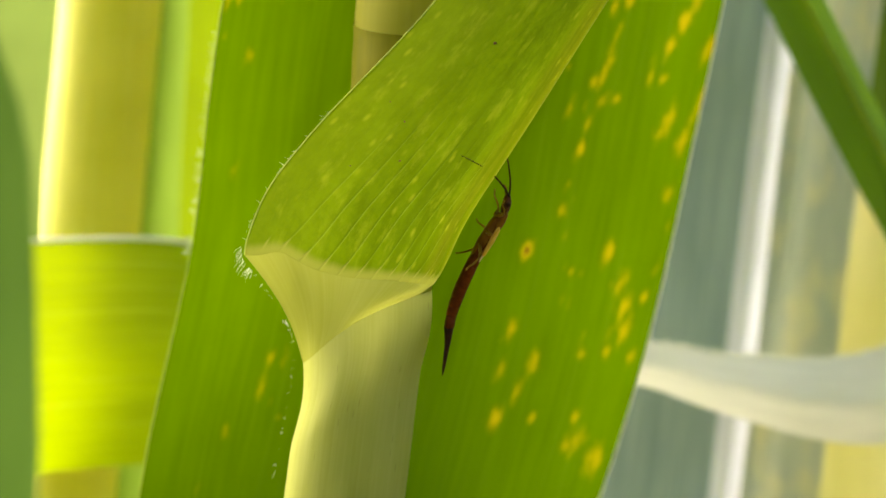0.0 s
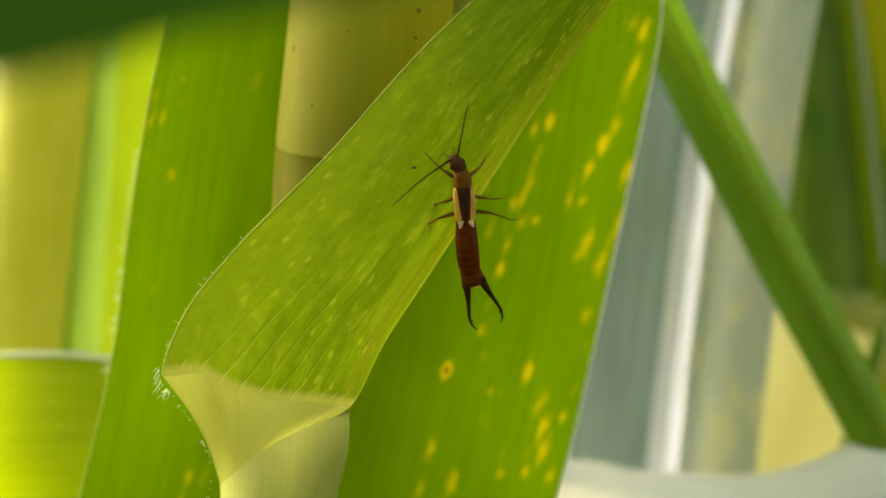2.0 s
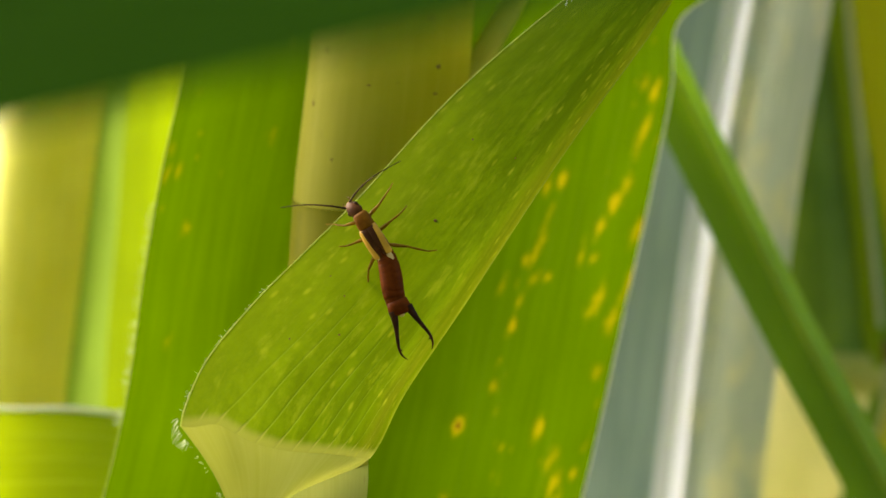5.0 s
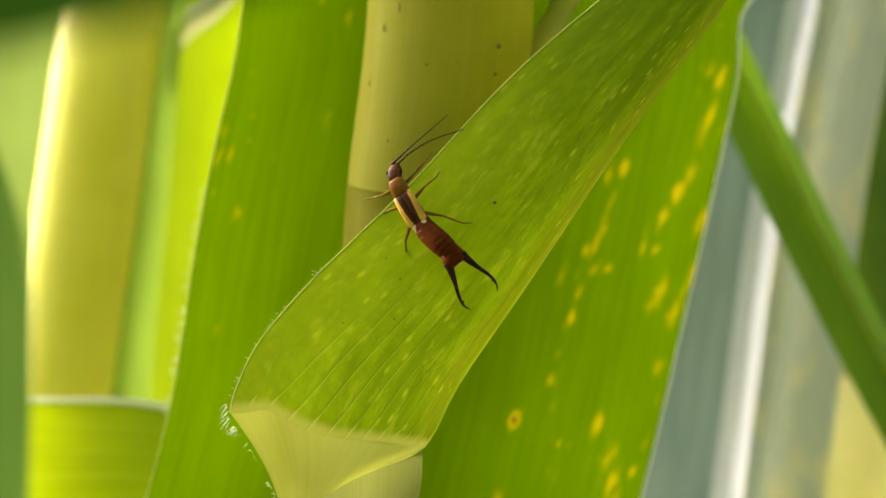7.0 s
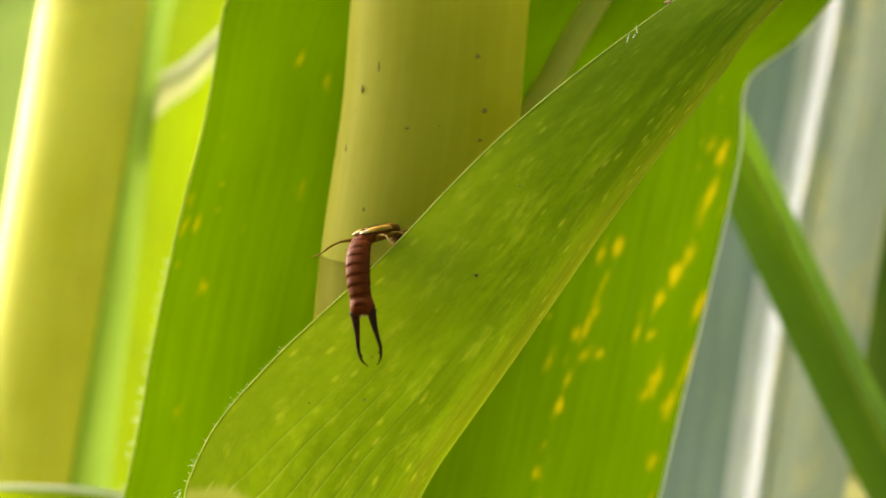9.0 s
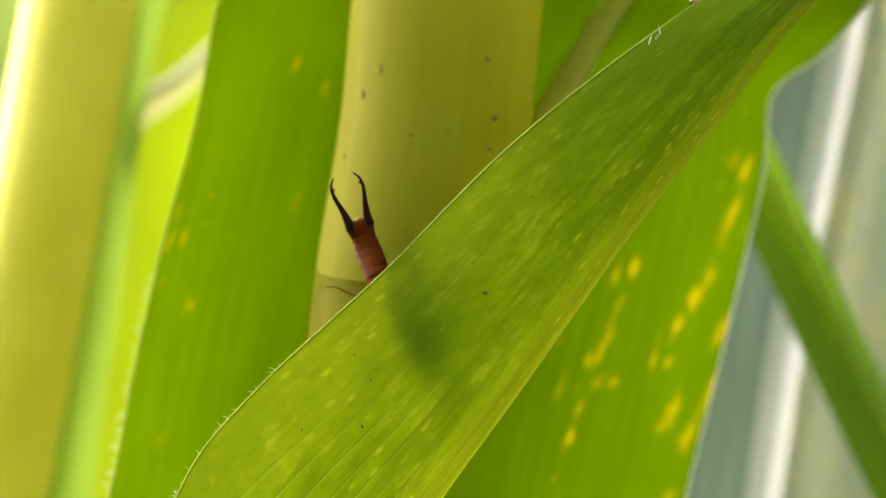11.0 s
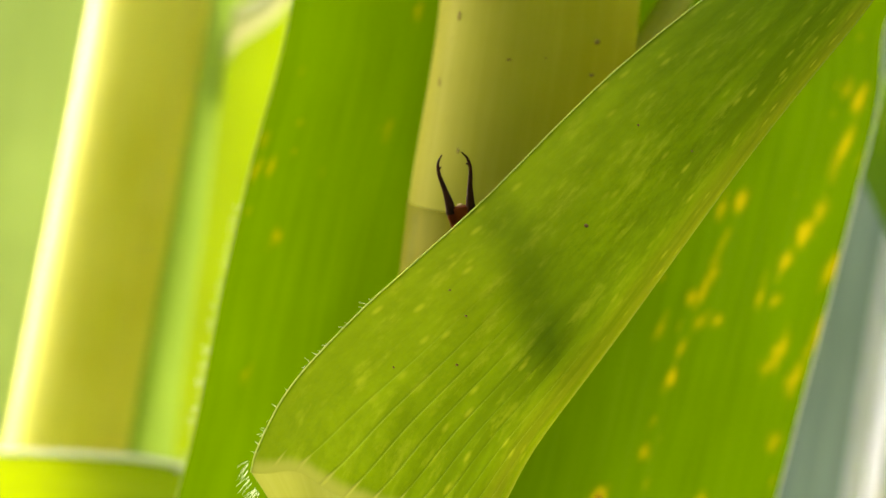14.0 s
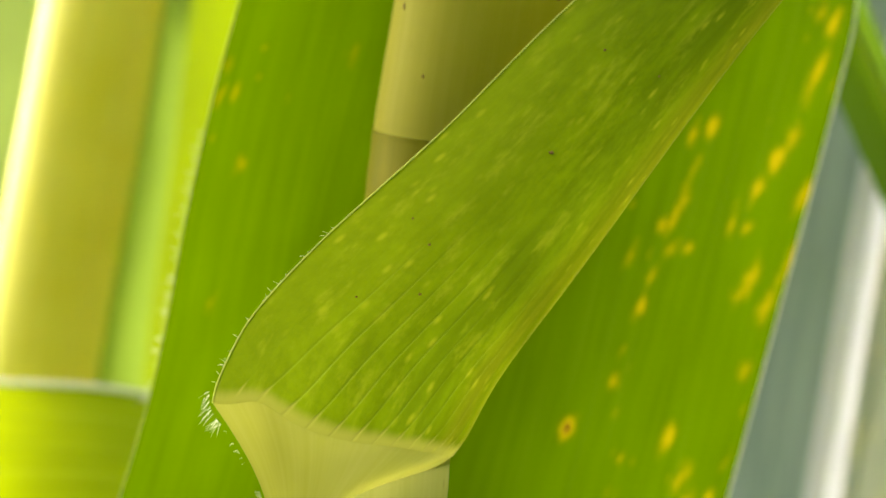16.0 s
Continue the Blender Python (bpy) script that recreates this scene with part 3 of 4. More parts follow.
def neck_grid(rows=60):
    """The top of the sheath, which opens from a round tube into the foot of the blade."""
    top = collar[-1] + np.array([0, 0.003, 0])
    across = (top[:, 0] - top[0, 0]) / (top[-1, 0] - top[0, 0])
    a = (math.pi + np.arccos(np.clip(1 - 2 * across, -1, 1)))[None, :]
    w = np.linspace(0, 1, rows)[:, None]
    z = top[None, :, 2] * (1 - w) - 5.5 * w
    heights = (-5.5, -3.3, -2.37, -1.85, -1.1)
    cx, cy, r = (np.interp(z, heights, v) for v in ((-2.40, -2.00, -1.845, -1.75, -1.62), (0.72, 0.58, 0.56, 0.55, 0.58), (0.640, 0.602, 0.595, 0.585, 0.585)))
    ease = np.clip((top[None, :, 2] - z) / 0.9, 0, 1)
    ease = ease * ease * (3 - 2 * ease)
    x = top[None, :, 0] * (1 - ease) + (cx + r * np.cos(a)) * ease
    y = top[None, :, 1] * (1 - ease) + (cy + r * np.sin(a)) * ease
    return np.stack([x, y, z], -1)


part("sheath", sheet_mesh("sheath", neck_grid()), SHEATH, main_plant, "pale green neck of the leaf sheath")
part("midrib", sheet_mesh("midrib", tube_grid([(1.8, 3.0, 5.8), (1.15, 2.30, 4.7), (0.72, 2.30, 4.0), (0.27, 2.30, 3.2), (-0.6, 2.34, 1.7), (-1.5, 2.22, -0.5), (-2.2, 2.12, -3.0), (-3.6, 1.7, -9.0)], [0.12, 0.13, 0.14, 0.14, 0.15, 0.16, 0.17, 0.2], 12, 120, 0.6)), RIB, main_plant, "thick pale midrib")


def hair_mesh(roots, ways, lengths, radius=0.004):
    """Many fine bent hairs, each a slender three-sided spike of two joints, in cm."""
    verts, faces = [], []
    for p, d, l in zip(roots, ways, lengths):
        p, d = np.array(p, float), np.array(d, float)
        d /= np.linalg.norm(d)
        a = np.cross(d, (0.3, 0.9, 0.2))
        a /= np.linalg.norm(a)
        b = np.cross(d, a)
        i = len(verts)
        bend = np.array([0, 0, -0.12 * l])
        for k in range(3):
            w = 2 * math.pi * k / 3
            verts.append(p + radius * (math.cos(w) * a + math.sin(w) * b))
        for k in range(3):
            w = 2 * math.pi * k / 3
            verts.append(p + d * l * 0.55 + 0.7 * radius * (math.cos(w) * a + math.sin(w) * b))
        verts.append(p + d * l + bend)
        for k in range(3):
            j = (k + 1) % 3
            faces += [(i + k, i + j, i + 3 + j, i + 3 + k), (i + 3 + k, i + 3 + j, i + 6)]
    me = bpy.data.meshes.new("hairs")
    me.from_pydata([(v[0] * 0.01, v[1] * 0.01, 1 + v[2] * 0.01) for v in verts], [], faces)
    me.update()
    return me


def fringe(curve, count, way, spread, length, parent, seed, label="", radius=0.004):
    """Hairs that stand along an edge."""
    g = np.random.default_rng(seed)
    pick = g.uniform(0, len(curve) - 1, count)
    lo = pick.astype(int)
    roots = curve[lo] + (curve[np.minimum(lo + 1, len(curve) - 1)] - curve[lo]) * (pick - lo)[:, None]
    ways = np.array(way)[None] + g.normal(0, spread, (count, 3))
    ob = part("hair_fringe", hair_mesh(roots, ways, length * g.uniform(0.45, 1.2, count), radius), HAIR, parent, label)
    ob["kind"] = "stuff"
    return ob


edge = curve_through(MARGIN, 600)
fringe(edge[4:64], 22, (-0.75, 0.1, 0.35), 0.35, 0.06, main_plant, 11, "fine white hairs on the blade's margin", 0.0016)
fringe(curve_through([(-2.81, 0.06, -0.66), (-2.79, 0.04, -0.79), (-2.71, 0.08, -0.91)], 40), 22, (-0.6, -0.1, -0.7), 0.32, 0.13, main_plant, 13, "white hair tuft at the collar", 0.0017)
fringe(curve_through([(-2.72, 0.3, -0.95), (-2.5, 0.4, -1.35), (-2.44, 0.7, -1.7), (-2.5, 0.6, -2.2), (-2.75, 0.6, -3.3), (-3.0, 0.6, -4.6)], 120), 80, (-0.9, -0.2, -0.1), 0.3, 0.045, main_plant, 14, "downy hairs on the sheath", 0.0014)
left_edge = curve_through(BACK_LEFT, 1200)
left_edge = left_edge[(left_edge[:, 2] > -0.9) & (left_edge[:, 2] < 1.5)]
fringe(left_edge, 90, (-0.85, 0.0, 0.3), 0.2, 0.10, main_plant, 15, "fine hairs on the spotted blade's edge", 0.002)

def blob_mesh(centre, size):
    bm = bmesh.new()
    bmesh.ops.create_uvsphere(bm, u_segments=14, v_segments=10, radius=1.0)
    for v in bm.verts:
        k = 1 + 0.25 * noise.noise(v.co * 2.3)
        v.co = at(*(centre[i] + k * v.co[i] * size[i] for i in range(3)))
    return bm


def on_blade(x, z):
    """The place on the front blade's near face over (x, z)."""
    k = np.unravel_index(np.argmin((front_blade[:, :, 0] - x) ** 2 + (front_blade[:, :, 2] - z) ** 2), front_blade.shape[:2])
    return tuple(front_blade[k])


for x, z, r in ((-0.32, 1.18, 0.013), (-1.17, 0.49, 0.008), (0.05, 1.93, 0.008), (-1.30, 0.68, 0.007), (-1.23, 0.13, 0.009), (-1.72, 0.05, 0.007), (0.46, 1.72, 0.007)):
    part("speck", blob_mesh(on_blade(x, z), (r * 1.2, r * 0.8, r)), SCAR, main_plant, "tiny dark speck on the blade")


for x, z, w, h in ((-1.23, 3.13, 0.011, 0.050), (-1.39, 2.95, 0.010, 0.042), (-0.36, 3.42, 0.026, 0.020), (-0.34, 3.23, 0.027, 0.024), (-0.27, 2.74, 0.024, 0.024),
                   (-0.31, 2.47, 0.022, 0.014), (-0.67, 2.57, 0.007, 0.007), (-0.96, 2.55, 0.022, 0.010), (-1.54, 2.42, 0.008, 0.034), (-1.35, 1.83, 0.010, 0.018)):
    near = stalk_skin[stalk_skin[:, :, 1] < 1.5]
    x0, y0, z0 = near[np.argmin((near[:, 0] - x) ** 2 + (near[:, 2] - z) ** 2)]
    part("speck", blob_mesh((x, y0 - 0.001, z), (w, 0.006, h)), SPECK, main_plant, "brown speck on the stalk")
crumb = part("crumb", blob_mesh((1.325, 0.0, 3.54), (0.035, 0.022, 0.016)), CRUMB, main_plant, "pale brown crumb caught on the margin")
part("tip", blob_mesh((1.30, -0.02, 3.528), (0.012, 0.010, 0.008)), SCAR, crumb, "dark tip")
part("hair", hair_mesh(np.array([(0.97, 0.02, 3.19), (1.06, 0.02, 3.27), (1.02, 0.02, 3.23)]), np.array([(0.25, -0.3, 1.0), (-0.2, -0.2, 1.0), (0.5, -0.3, 0.8)]), np.array([0.11, 0.10, 0.06]), 0.004), HAIR, main_plant, "pale hairs on the margin")


# ================================================================ plants behind
def vertical_leaf(points, widths, depth, rows=80, cols=24, twist=None):
    """A blade along a curve, gutter-shaped; widths in cm along it."""
    c = curve_through(points, rows)
    d = np.gradient(c, axis=0)
    d /= np.linalg.norm(d, axis=1)[:, None]
    side = np.cross(d, np.array([0, 1, 0.0]))
    side /= np.linalg.norm(side, axis=1)[:, None]
    fore = np.cross(side, d)
    w = np.interp(np.linspace(0, 1, rows), np.linspace(0, 1, len(widths)), widths)
    if twist is not None:
        a = np.radians(np.interp(np.linspace(0, 1, rows), np.linspace(0, 1, len(twist)), twist))[:, None]
        side, fore = np.cos(a) * side + np.sin(a) * fore, -np.sin(a) * side + np.cos(a) * fore
    s = np.linspace(-0.5, 0.5, cols)
    return c[:, None] + w[:, None, None] * (s[None, :, None] * side[:, None] + depth * (np.abs(s) * 2)[None, :, None] ** 1.5 * fore[:, None])


left_plant = thing("maize_plant", "sunlit yellow maize stalk with lime green leaves", "plant", place=(0, 0, 0))
part("stalk", sheet_mesh("stalk", tube_grid([(-4.4, 5.2, 9.0), (-4.95, 5.2, 4.68), (-5.3, 5.2, 2.1), (-5.75, 5.2, -1.0), (-6.6, 5.2, -8.0), (-9, 5.2, -101)], [0.62, 0.64, 0.62, 0.62, 0.8, 1.2], 32, 120)), YELLOW_STALK, left_plant, "glossy sunlit yellow stalk")
part("leaf_blade", sheet_mesh("leaf_blade", vertical_leaf([(-2.4, 11.5, 9.4), (-3.6, 10.4, 7.6), (-4.3, 9.6, 5.7), (-4.6, 9.5, 2.2), (-5.0, 9.5, -2.6), (-6.0, 9.4, -9.4)], [1.6, 2.7, 2.9, 2.9, 2.9, 2.2], 0.1)), LIME_BLADE, left_plant, "sunlit lime green leaf")

low_leaf = [(-9.9, 4.0, -2.36), (-7.45, 4.0, -2.24), (-5.55, 4.0, -2.14), (-4.17, 4.0, -2.16), (-3.1, 4.1, -2.42)]
part("leaf_blade", sheet_mesh("leaf_blade", vertical_leaf(low_leaf, [2.86, 2.9, 2.82, 2.7, 2.33], 0.06)), YELLOW_BLADE, left_plant, "lime green leaf with a pale downy edge")

low_grid = vertical_leaf(low_leaf, [2.86, 2.9, 2.82, 2.7, 2.33], 0.06)
rim_side = 0 if low_grid[20, 0, 2] > low_grid[20, -1, 2] else -1
part("leaf_margin", sheet_mesh("leaf_margin", tube_grid(low_grid[::4, rim_side], [0.03, 0.03], 8, 120)), HAIR, left_plant, "pale downy rim")
fringe(curve_through(low_grid[::4, rim_side], 300), 500, (0, -0.3, 1), 0.4, 0.06, left_plant, 16, "", 0.003)
part("leaf_blade", sheet_mesh("leaf_blade", vertical_leaf([(-4.20, -5.0, 1.75), (-4.00, -5.0, 1.07), (-3.85, -5.0, 0.46), (-3.88, -5.0, -0.16), (-4.07, -5.0, -2.07), (-4.7, -4.2, -6.0), (-6.0, 0.0, -13), (-7.0, 5.0, -19)], [0.9, 1.4, 1.4, 1.4, 1.4, 1.4, 1.6, 1.5], 0.1)), NEAR_BLADE, left_plant, "soft green leaf with a pale edge")
part("leaf_blade", sheet_mesh("leaf_blade", vertical_leaf([(-3.9, 6.2, 6.4), (-4.35, 5.6, 4.9), (-4.73, 5.5, 1.5), (-4.98, 5.5, -0.6), (-5.3, 5.5, -4), (-5.8, 5.6, -9)], [0.5, 0.5, 0.6, 0.8, 0.9, 0.9], 0.1)), PALE_GREEN, left_plant, "pale green sheath edge")
part("collar", sheet_mesh("collar", vertical_leaf([(-4.66, 5.75, 3.08), (-4.55, 5.65, 3.55), (-4.32, 5.6, 3.82), (-3.95, 5.65, 4.05), (-3.6, 5.8, 4.45), (-3.2, 6.0, 5.0)], [0.18, 0.46, 0.40, 0.30, 0.24, 0.2], 0.3)), PALE_COLLAR, left_plant, "pale leaf collar")

right_plant = thing("maize_plant", "blue-green maize leaves with a white midrib", "plant", place=(0, 0, 0))
rib_line = [(4.68, 7.05, 13), (3.83, 6.65, 6), (3.03, 6.45, 1.9), (2.38, 6.45, -2.5), (1.58, 6.65, -9), (0.98, 6.9, -20)]
part("leaf_blade", sheet_mesh("leaf_blade", vertical_leaf([(x - 1.47, y, z) for x, y, z in rib_line], [2.5, 2.52, 2.54, 2.52, 2.4, 1.0], -0.06)), GLAUCOUS, right_plant, "blue-green leaf blade")
part("leaf_blade", sheet_mesh("leaf_blade", vertical_leaf([(x + 0.72, y, z) for x, y, z in rib_line], [1.0, 1.02, 1.02, 1.0, 0.9, 0.6], -0.06)), GLAUCOUS_PALE, right_plant, "pale blue-green half of the blade")
part("midrib", sheet_mesh("midrib", vertical_leaf([(x, y - 0.06, z) for x, y, z in rib_line], [0.46, 0.45, 0.45, 0.46, 0.46, 0.3], 0.2)), WHITE_RIB, right_plant, "white midrib")
part("stalk", sheet_mesh("stalk", tube_grid([(1.4, 9.4, 30), (1.0, 9.4, 4), (0.8, 9.4, -4), (0.6, 9.4, -40), (0.3, 9.4, -101)], [0.5, 0.7, 0.7, 0.9, 1.2], 20, 60)), GREEN_STALK, right_plant)
part("leaf_blade", sheet_mesh("leaf_blade", vertical_leaf([(1.36, 4.8, 5.2), (2.40, 5.0, 3.1), (3.75, 5.0, 0.2), (4.83, 5.0, -1.95), (6.3, 5.2, -5.0), (8.6, 5.5, -8.5)], [0.7, 0.66, 0.66, 0.66, 0.66, 0.6], 0.25)), GREEN_BLADE, right_plant, "narrow deep green leaf")
part("midrib", sheet_mesh("midrib", tube_grid([(1.44, 4.76, 5.24), (2.48, 4.96, 3.14), (3.83, 4.96, 0.24), (4.91, 4.96, -1.91), (6.38, 5.16, -4.96)], [0.03, 0.032, 0.032, 0.032, 0.03], 10, 60, 0.5)), EDGE_BLADE, right_plant, "lighter midrib")
pale_grid = vertical_leaf([(-0.5, 4.3, -2.3), (1.1, 4.4, -2.48), (2.2, 4.5, -2.80), (4.0, 4.6, -3.0), (7.0, 4.8, -2.2), (11, 5, -0.2)], [0.3, 0.66, 1.25, 2.1, 3.0, 3.0], 0.35)
part("leaf_blade", sheet_mesh("leaf_blade", pale_grid), PALE_BLADE, right_plant, "pale downy leaf underside")
top_side = 0 if pale_grid[40, 0, 2] > pale_grid[40, -1, 2] else -1
fringe(pale_grid[:60, top_side], 900, (0, -0.3, 1), 0.4, 0.08, right_plant, 17, "", 0.004)
far_plant = thing("maize_plant", "dark green maize stalk with a brown-scarred joint", "plant", place=(0, 0, 0))
sheath_line = [(4.15, 8.7, 14), (4.45, 8.7, 4.3), (4.62, 8.7, 1.9), (4.80, 8.7, -0.65)]
part("sheath", sheet_mesh("sheath", tube_grid(sheath_line, [0.62, 0.70, 0.76, 0.80], 28, 60)), GREEN_STALK, far_plant, "dark green sheath")
overlap = vertical_leaf([(x + 0.58, y - 0.50, z) for x, y, z in sheath_line], [0.34, 0.36, 0.46, 0.52], -0.3)
part("sheath_edge", sheet_mesh("sheath_edge", overlap), EDGE_BLADE, far_plant, "yellow-green overlapping edge of the sheath")
right_side = 0 if overlap[10, 0, 0] > overlap[10, -1, 0] else -1
part("leaf_margin", sheet_mesh("leaf_margin", tube_grid(overlap[::4, right_side], [0.035, 0.045], 8, 60)), PALE_COLLAR, far_plant, "whitish rim of the sheath")
part("node", sheet_mesh("node", tube_grid([(4.86, 8.7, -0.40), (4.84, 8.7, -0.62), (4.78, 8.7, -0.90)], [0.82, 0.90, 0.80], 28, 16)), SHEATH, far_plant, "pale joint")
part("scar", blob_mesh((5.72, 8.25, -0.42), (0.14, 0.08, 0.16)), SCAR, far_plant, "brown scar on the joint")
part("stalk", sheet_mesh("stalk", tube_grid([(4.84, 8.7, -0.6), (4.60, 8.6, -1.3), (4.20, 8.5, -2.5), (3.8, 8.4, -4), (3.0, 8.4, -20), (2.5, 8.4, -101)], [0.80, 0.82, 0.86, 0.86, 0.9, 1.2], 28, 80)), BEIGE_STALK, far_plant, "pale yellow internode")
part("leaf_blade", sheet_mesh("leaf_blade", vertical_leaf([(6.15, 9.2, -0.4), (6.1, 9.1, -1.2), (5.9, 9.1, -2.6), (5.4, 9.2, -6.0), (4.4, 9.2, -14.0)], [0.5, 0.9, 1.2, 1.3, 1.0], 0.15)), PALE_COLLAR, far_plant, "pale withered leaf base")
part("leaf_blade", sheet_mesh("leaf_blade", vertical_leaf([(6.5, 9.3, 14), (6.65, 9.3, 5), (6.8, 9.2, 1), (6.5, 9.0, -1.2), (5.6, 8.8, -3)], [2.6, 2.5, 2.5, 1.6, 0.8], 0.1)), OLIVE_BLADE, far_plant, "olive leaf")

part("leaf_blade", sheet_mesh("leaf_blade", vertical_leaf([(-9.8, 15.5, 21), (-10.0, 15.5, 12), (-10.3, 15.5, 5.5), (-10.9, 15.5, 0), (-12.0, 14.5, -8), (-11.4, 12.5, -19)], [4.0, 5.4, 6.2, 6.2, 5.4, 3.6], 0.1)), SOFT_BLADE, left_plant, "soft green leaf behind the stalk")
# out of view, added to block sun from the spotted blade's left side
part("leaf_blade", sheet_mesh("leaf_blade", vertical_leaf([(-4.5, 5.4, 11.0), (-5.8, 5.6, 12.4), (-7.6, 5.8, 12.2), (-8.7, 6.0, 9.6), (-8.85, 6.0, 7.6), (-8.8, 6.0, 5.2)], [0.8, 1.4, 1.7, 2.0, 1.9, 0.5], 0.1)), SOFT_BLADE, left_plant, "unseen leaf added to shade the spotted blade")
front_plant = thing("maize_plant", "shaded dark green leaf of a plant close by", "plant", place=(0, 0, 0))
part("leaf_blade", sheet_mesh("leaf_blade", vertical_leaf([(-14, -8.6, -1.22), (-9, -9.4, 1.58), (-5, -9.8, 2.39), (-2.0, -10, 2.95), (0.1, -10, 3.38), (3.5, -9.8, 4.18), (8, -9.2, 4.78)], [2.5, 3.4, 3.6, 3.6, 3.5, 3.2, 2.0], 0.05)), SHADED_BLADE, front_plant, "leaf blade coloured dark for its shade")
part("stalk", sheet_mesh("stalk", tube_grid([(-14.5, -8.4, 20), (-14.6, -8.4, -2), (-15, -8.4, -101)], [0.6, 0.8, 1.2], 20, 40)), GREEN_STALK, front_plant)

# foliage farther off: two rows close the view between the near leaves
rng = random.Random(3)
# the row at y -46 is unseen, added behind the camera to cut front light
for row, (y_row, x_from, count) in enumerate(((18, -2, 6), (27, 0, 5), (-46, -36, 7))):
    for k in range(count):
        x = x_from + k * (6.5 if y_row > 0 else 10) + rng.uniform(-1.5, 1.5)
        y = y_row + rng.uniform(-2, 2)
        plant = thing("maize_plant", "maize plant of the next row, out of focus or unseen", "plant", "maize rows behind", place=(0, 0, 0))
        lean = rng.uniform(-3, 3)
        part("stalk", sheet_mesh("stalk", tube_grid([(x + lean, y, 60), (x + lean * 0.4, y, 10), (x, y, -20), (x - 1, y, -101)], [0.6, 0.8, 0.9, 1.2], 16, 40)), YELLOW_STALK if rng.random() < 0.5 else GREEN_STALK, plant)
        for j in range(5):
            z0 = -30 + j * 14 + rng.uniform(-4, 4)
            sx = 1 if k < 2 and y_row > 0 else rng.choice((-1, 1))
            dx = rng.uniform(5, 12) * sx
            part("leaf_blade", sheet_mesh("leaf_blade", vertical_leaf([(x, y, z0), (x + dx * 0.3, y - 1, z0 + 12), (x + dx * 0.7, y - 2, z0 + 20), (x + dx * 1.3, y - 2, z0 + 22), (x + dx * 2, y - 2, z0 + 12)], [2.5, 5.5, 6, 5, 0.6], 0.15, 30, 8)), rng.choice((GLAUCOUS, GREEN_BLADE, LIME_BLADE)), plant)


# ================================================================ the earwig
ABDOMEN = shell_material("cuticle_mahogany", (0.058, 0.012, 0.001), (0.112, 0.025, 0.002), 0.45, 700, 0.0, shine=0.04)
HEAD_SHELL = shell_material("cuticle_head", (0.045, 0.016, 0.004), (0.09, 0.032, 0.008), 0.45, 900, 0.0, shine=0.06)
PRONOTUM = shell_material("cuticle_amber", (0.095, 0.034, 0.003), (0.16, 0.065, 0.006), 0.4, 900, 0.0, shine=0.05)
TAN = shell_material("wing_case_tan", (0.40, 0.22, 0.022), (0.54, 0.32, 0.04), 0.4, 700, 0.0)
PALE_TAN = shell_material("wing_tip_cream", (0.46, 0.33, 0.13), (0.58, 0.44, 0.20), 0.4, 700, 0.0)
DARK_SHELL = shell_material("cuticle_dark", (0.016, 0.006, 0.002), (0.035, 0.013, 0.005), 0.45, 900, 0.0, shine=0.06)
LEG_SHELL = shell_material("leg_amber", (0.16, 0.088, 0.007), (0.26, 0.15, 0.014), 0.4, 900, 0.0, through=0.4, shine=0.06)
STRIPE = shell_material("stripe_brown", (0.035, 0.013, 0.004), (0.07, 0.026, 0.008), 0.5, 900, 0.0, shine=0.06)
FEELER = shell_material("feeler_dark", (0.02, 0.011, 0.004), (0.045, 0.022, 0.008), 0.6, 900, 0.0, shine=0.04)


def loft(name, stations, sides=18, flat=0.75, lean=0.0):
    """A closed body of rings along x: (x, half width, half height, height of the middle) in cm; its belly is flatter than its back."""
    bm = bmesh.new()
    rings = []
    for x, w, h, zc in stations:
        ring = []
        for k in range(sides):
            a = 2 * math.pi * k / sides
            c, sn = math.cos(a), math.sin(a)
            up = h * sn * (1.0 if sn > 0 else flat)
            ring.append(bm.verts.new((x * 0.01, w * math.copysign(abs(c) ** 0.85, c) * 0.01 + lean * 0.01, (zc + up) * 0.01)))
        rings.append(ring)
    for r0, r1 in zip(rings, rings[1:]):
        for k in range(sides):
            j = (k + 1) % sides
            bm.faces.new((r0[k], r0[j], r1[j], r1[k]))
    bm.faces.new(rings[0])
    bm.faces.new(list(reversed(rings[-1])))
    bmesh.ops.recalc_face_normals(bm, faces=bm.faces)
    return bm


def rod(points, radii, sides=8, n=24, knots=0):
    """A tapering rod along a curve, in cm in its own space; knots: swellings along it."""
    grid = tube_grid(points, radii, sides, n)
    if knots:
        c = grid[:, :-1].mean(axis=1, keepdims=True)
        swell = 1 + 0.22 * np.abs(np.sin(np.linspace(0, knots * math.pi, n)))[:, None, None]
        grid = c + (grid - c) * swell
    bm = bmesh.new()
    rings = [[bm.verts.new(Vector(p) * 0.01) for p in row[:-1]] for row in grid]
    for r0, r1 in zip(rings, rings[1:]):
        for k in range(sides):
            j = (k + 1) % sides
            bm.faces.new((r0[k], r0[j], r1[j], r1[k]))
    bm.faces.new(rings[0])
    bm.faces.new(list(reversed(rings[-1])))
    bmesh.ops.recalc_face_normals(bm, faces=bm.faces)
    return bm


def blob(centre, size, sides=12):
    bm = bmesh.new()
    bmesh.ops.create_uvsphere(bm, u_segments=sides, v_segments=8, radius=1.0)
    for v in bm.verts:
        v.co = Vector((centre[i] + v.co[i] * size[i] for i in range(3))) * 0.01
    return bm


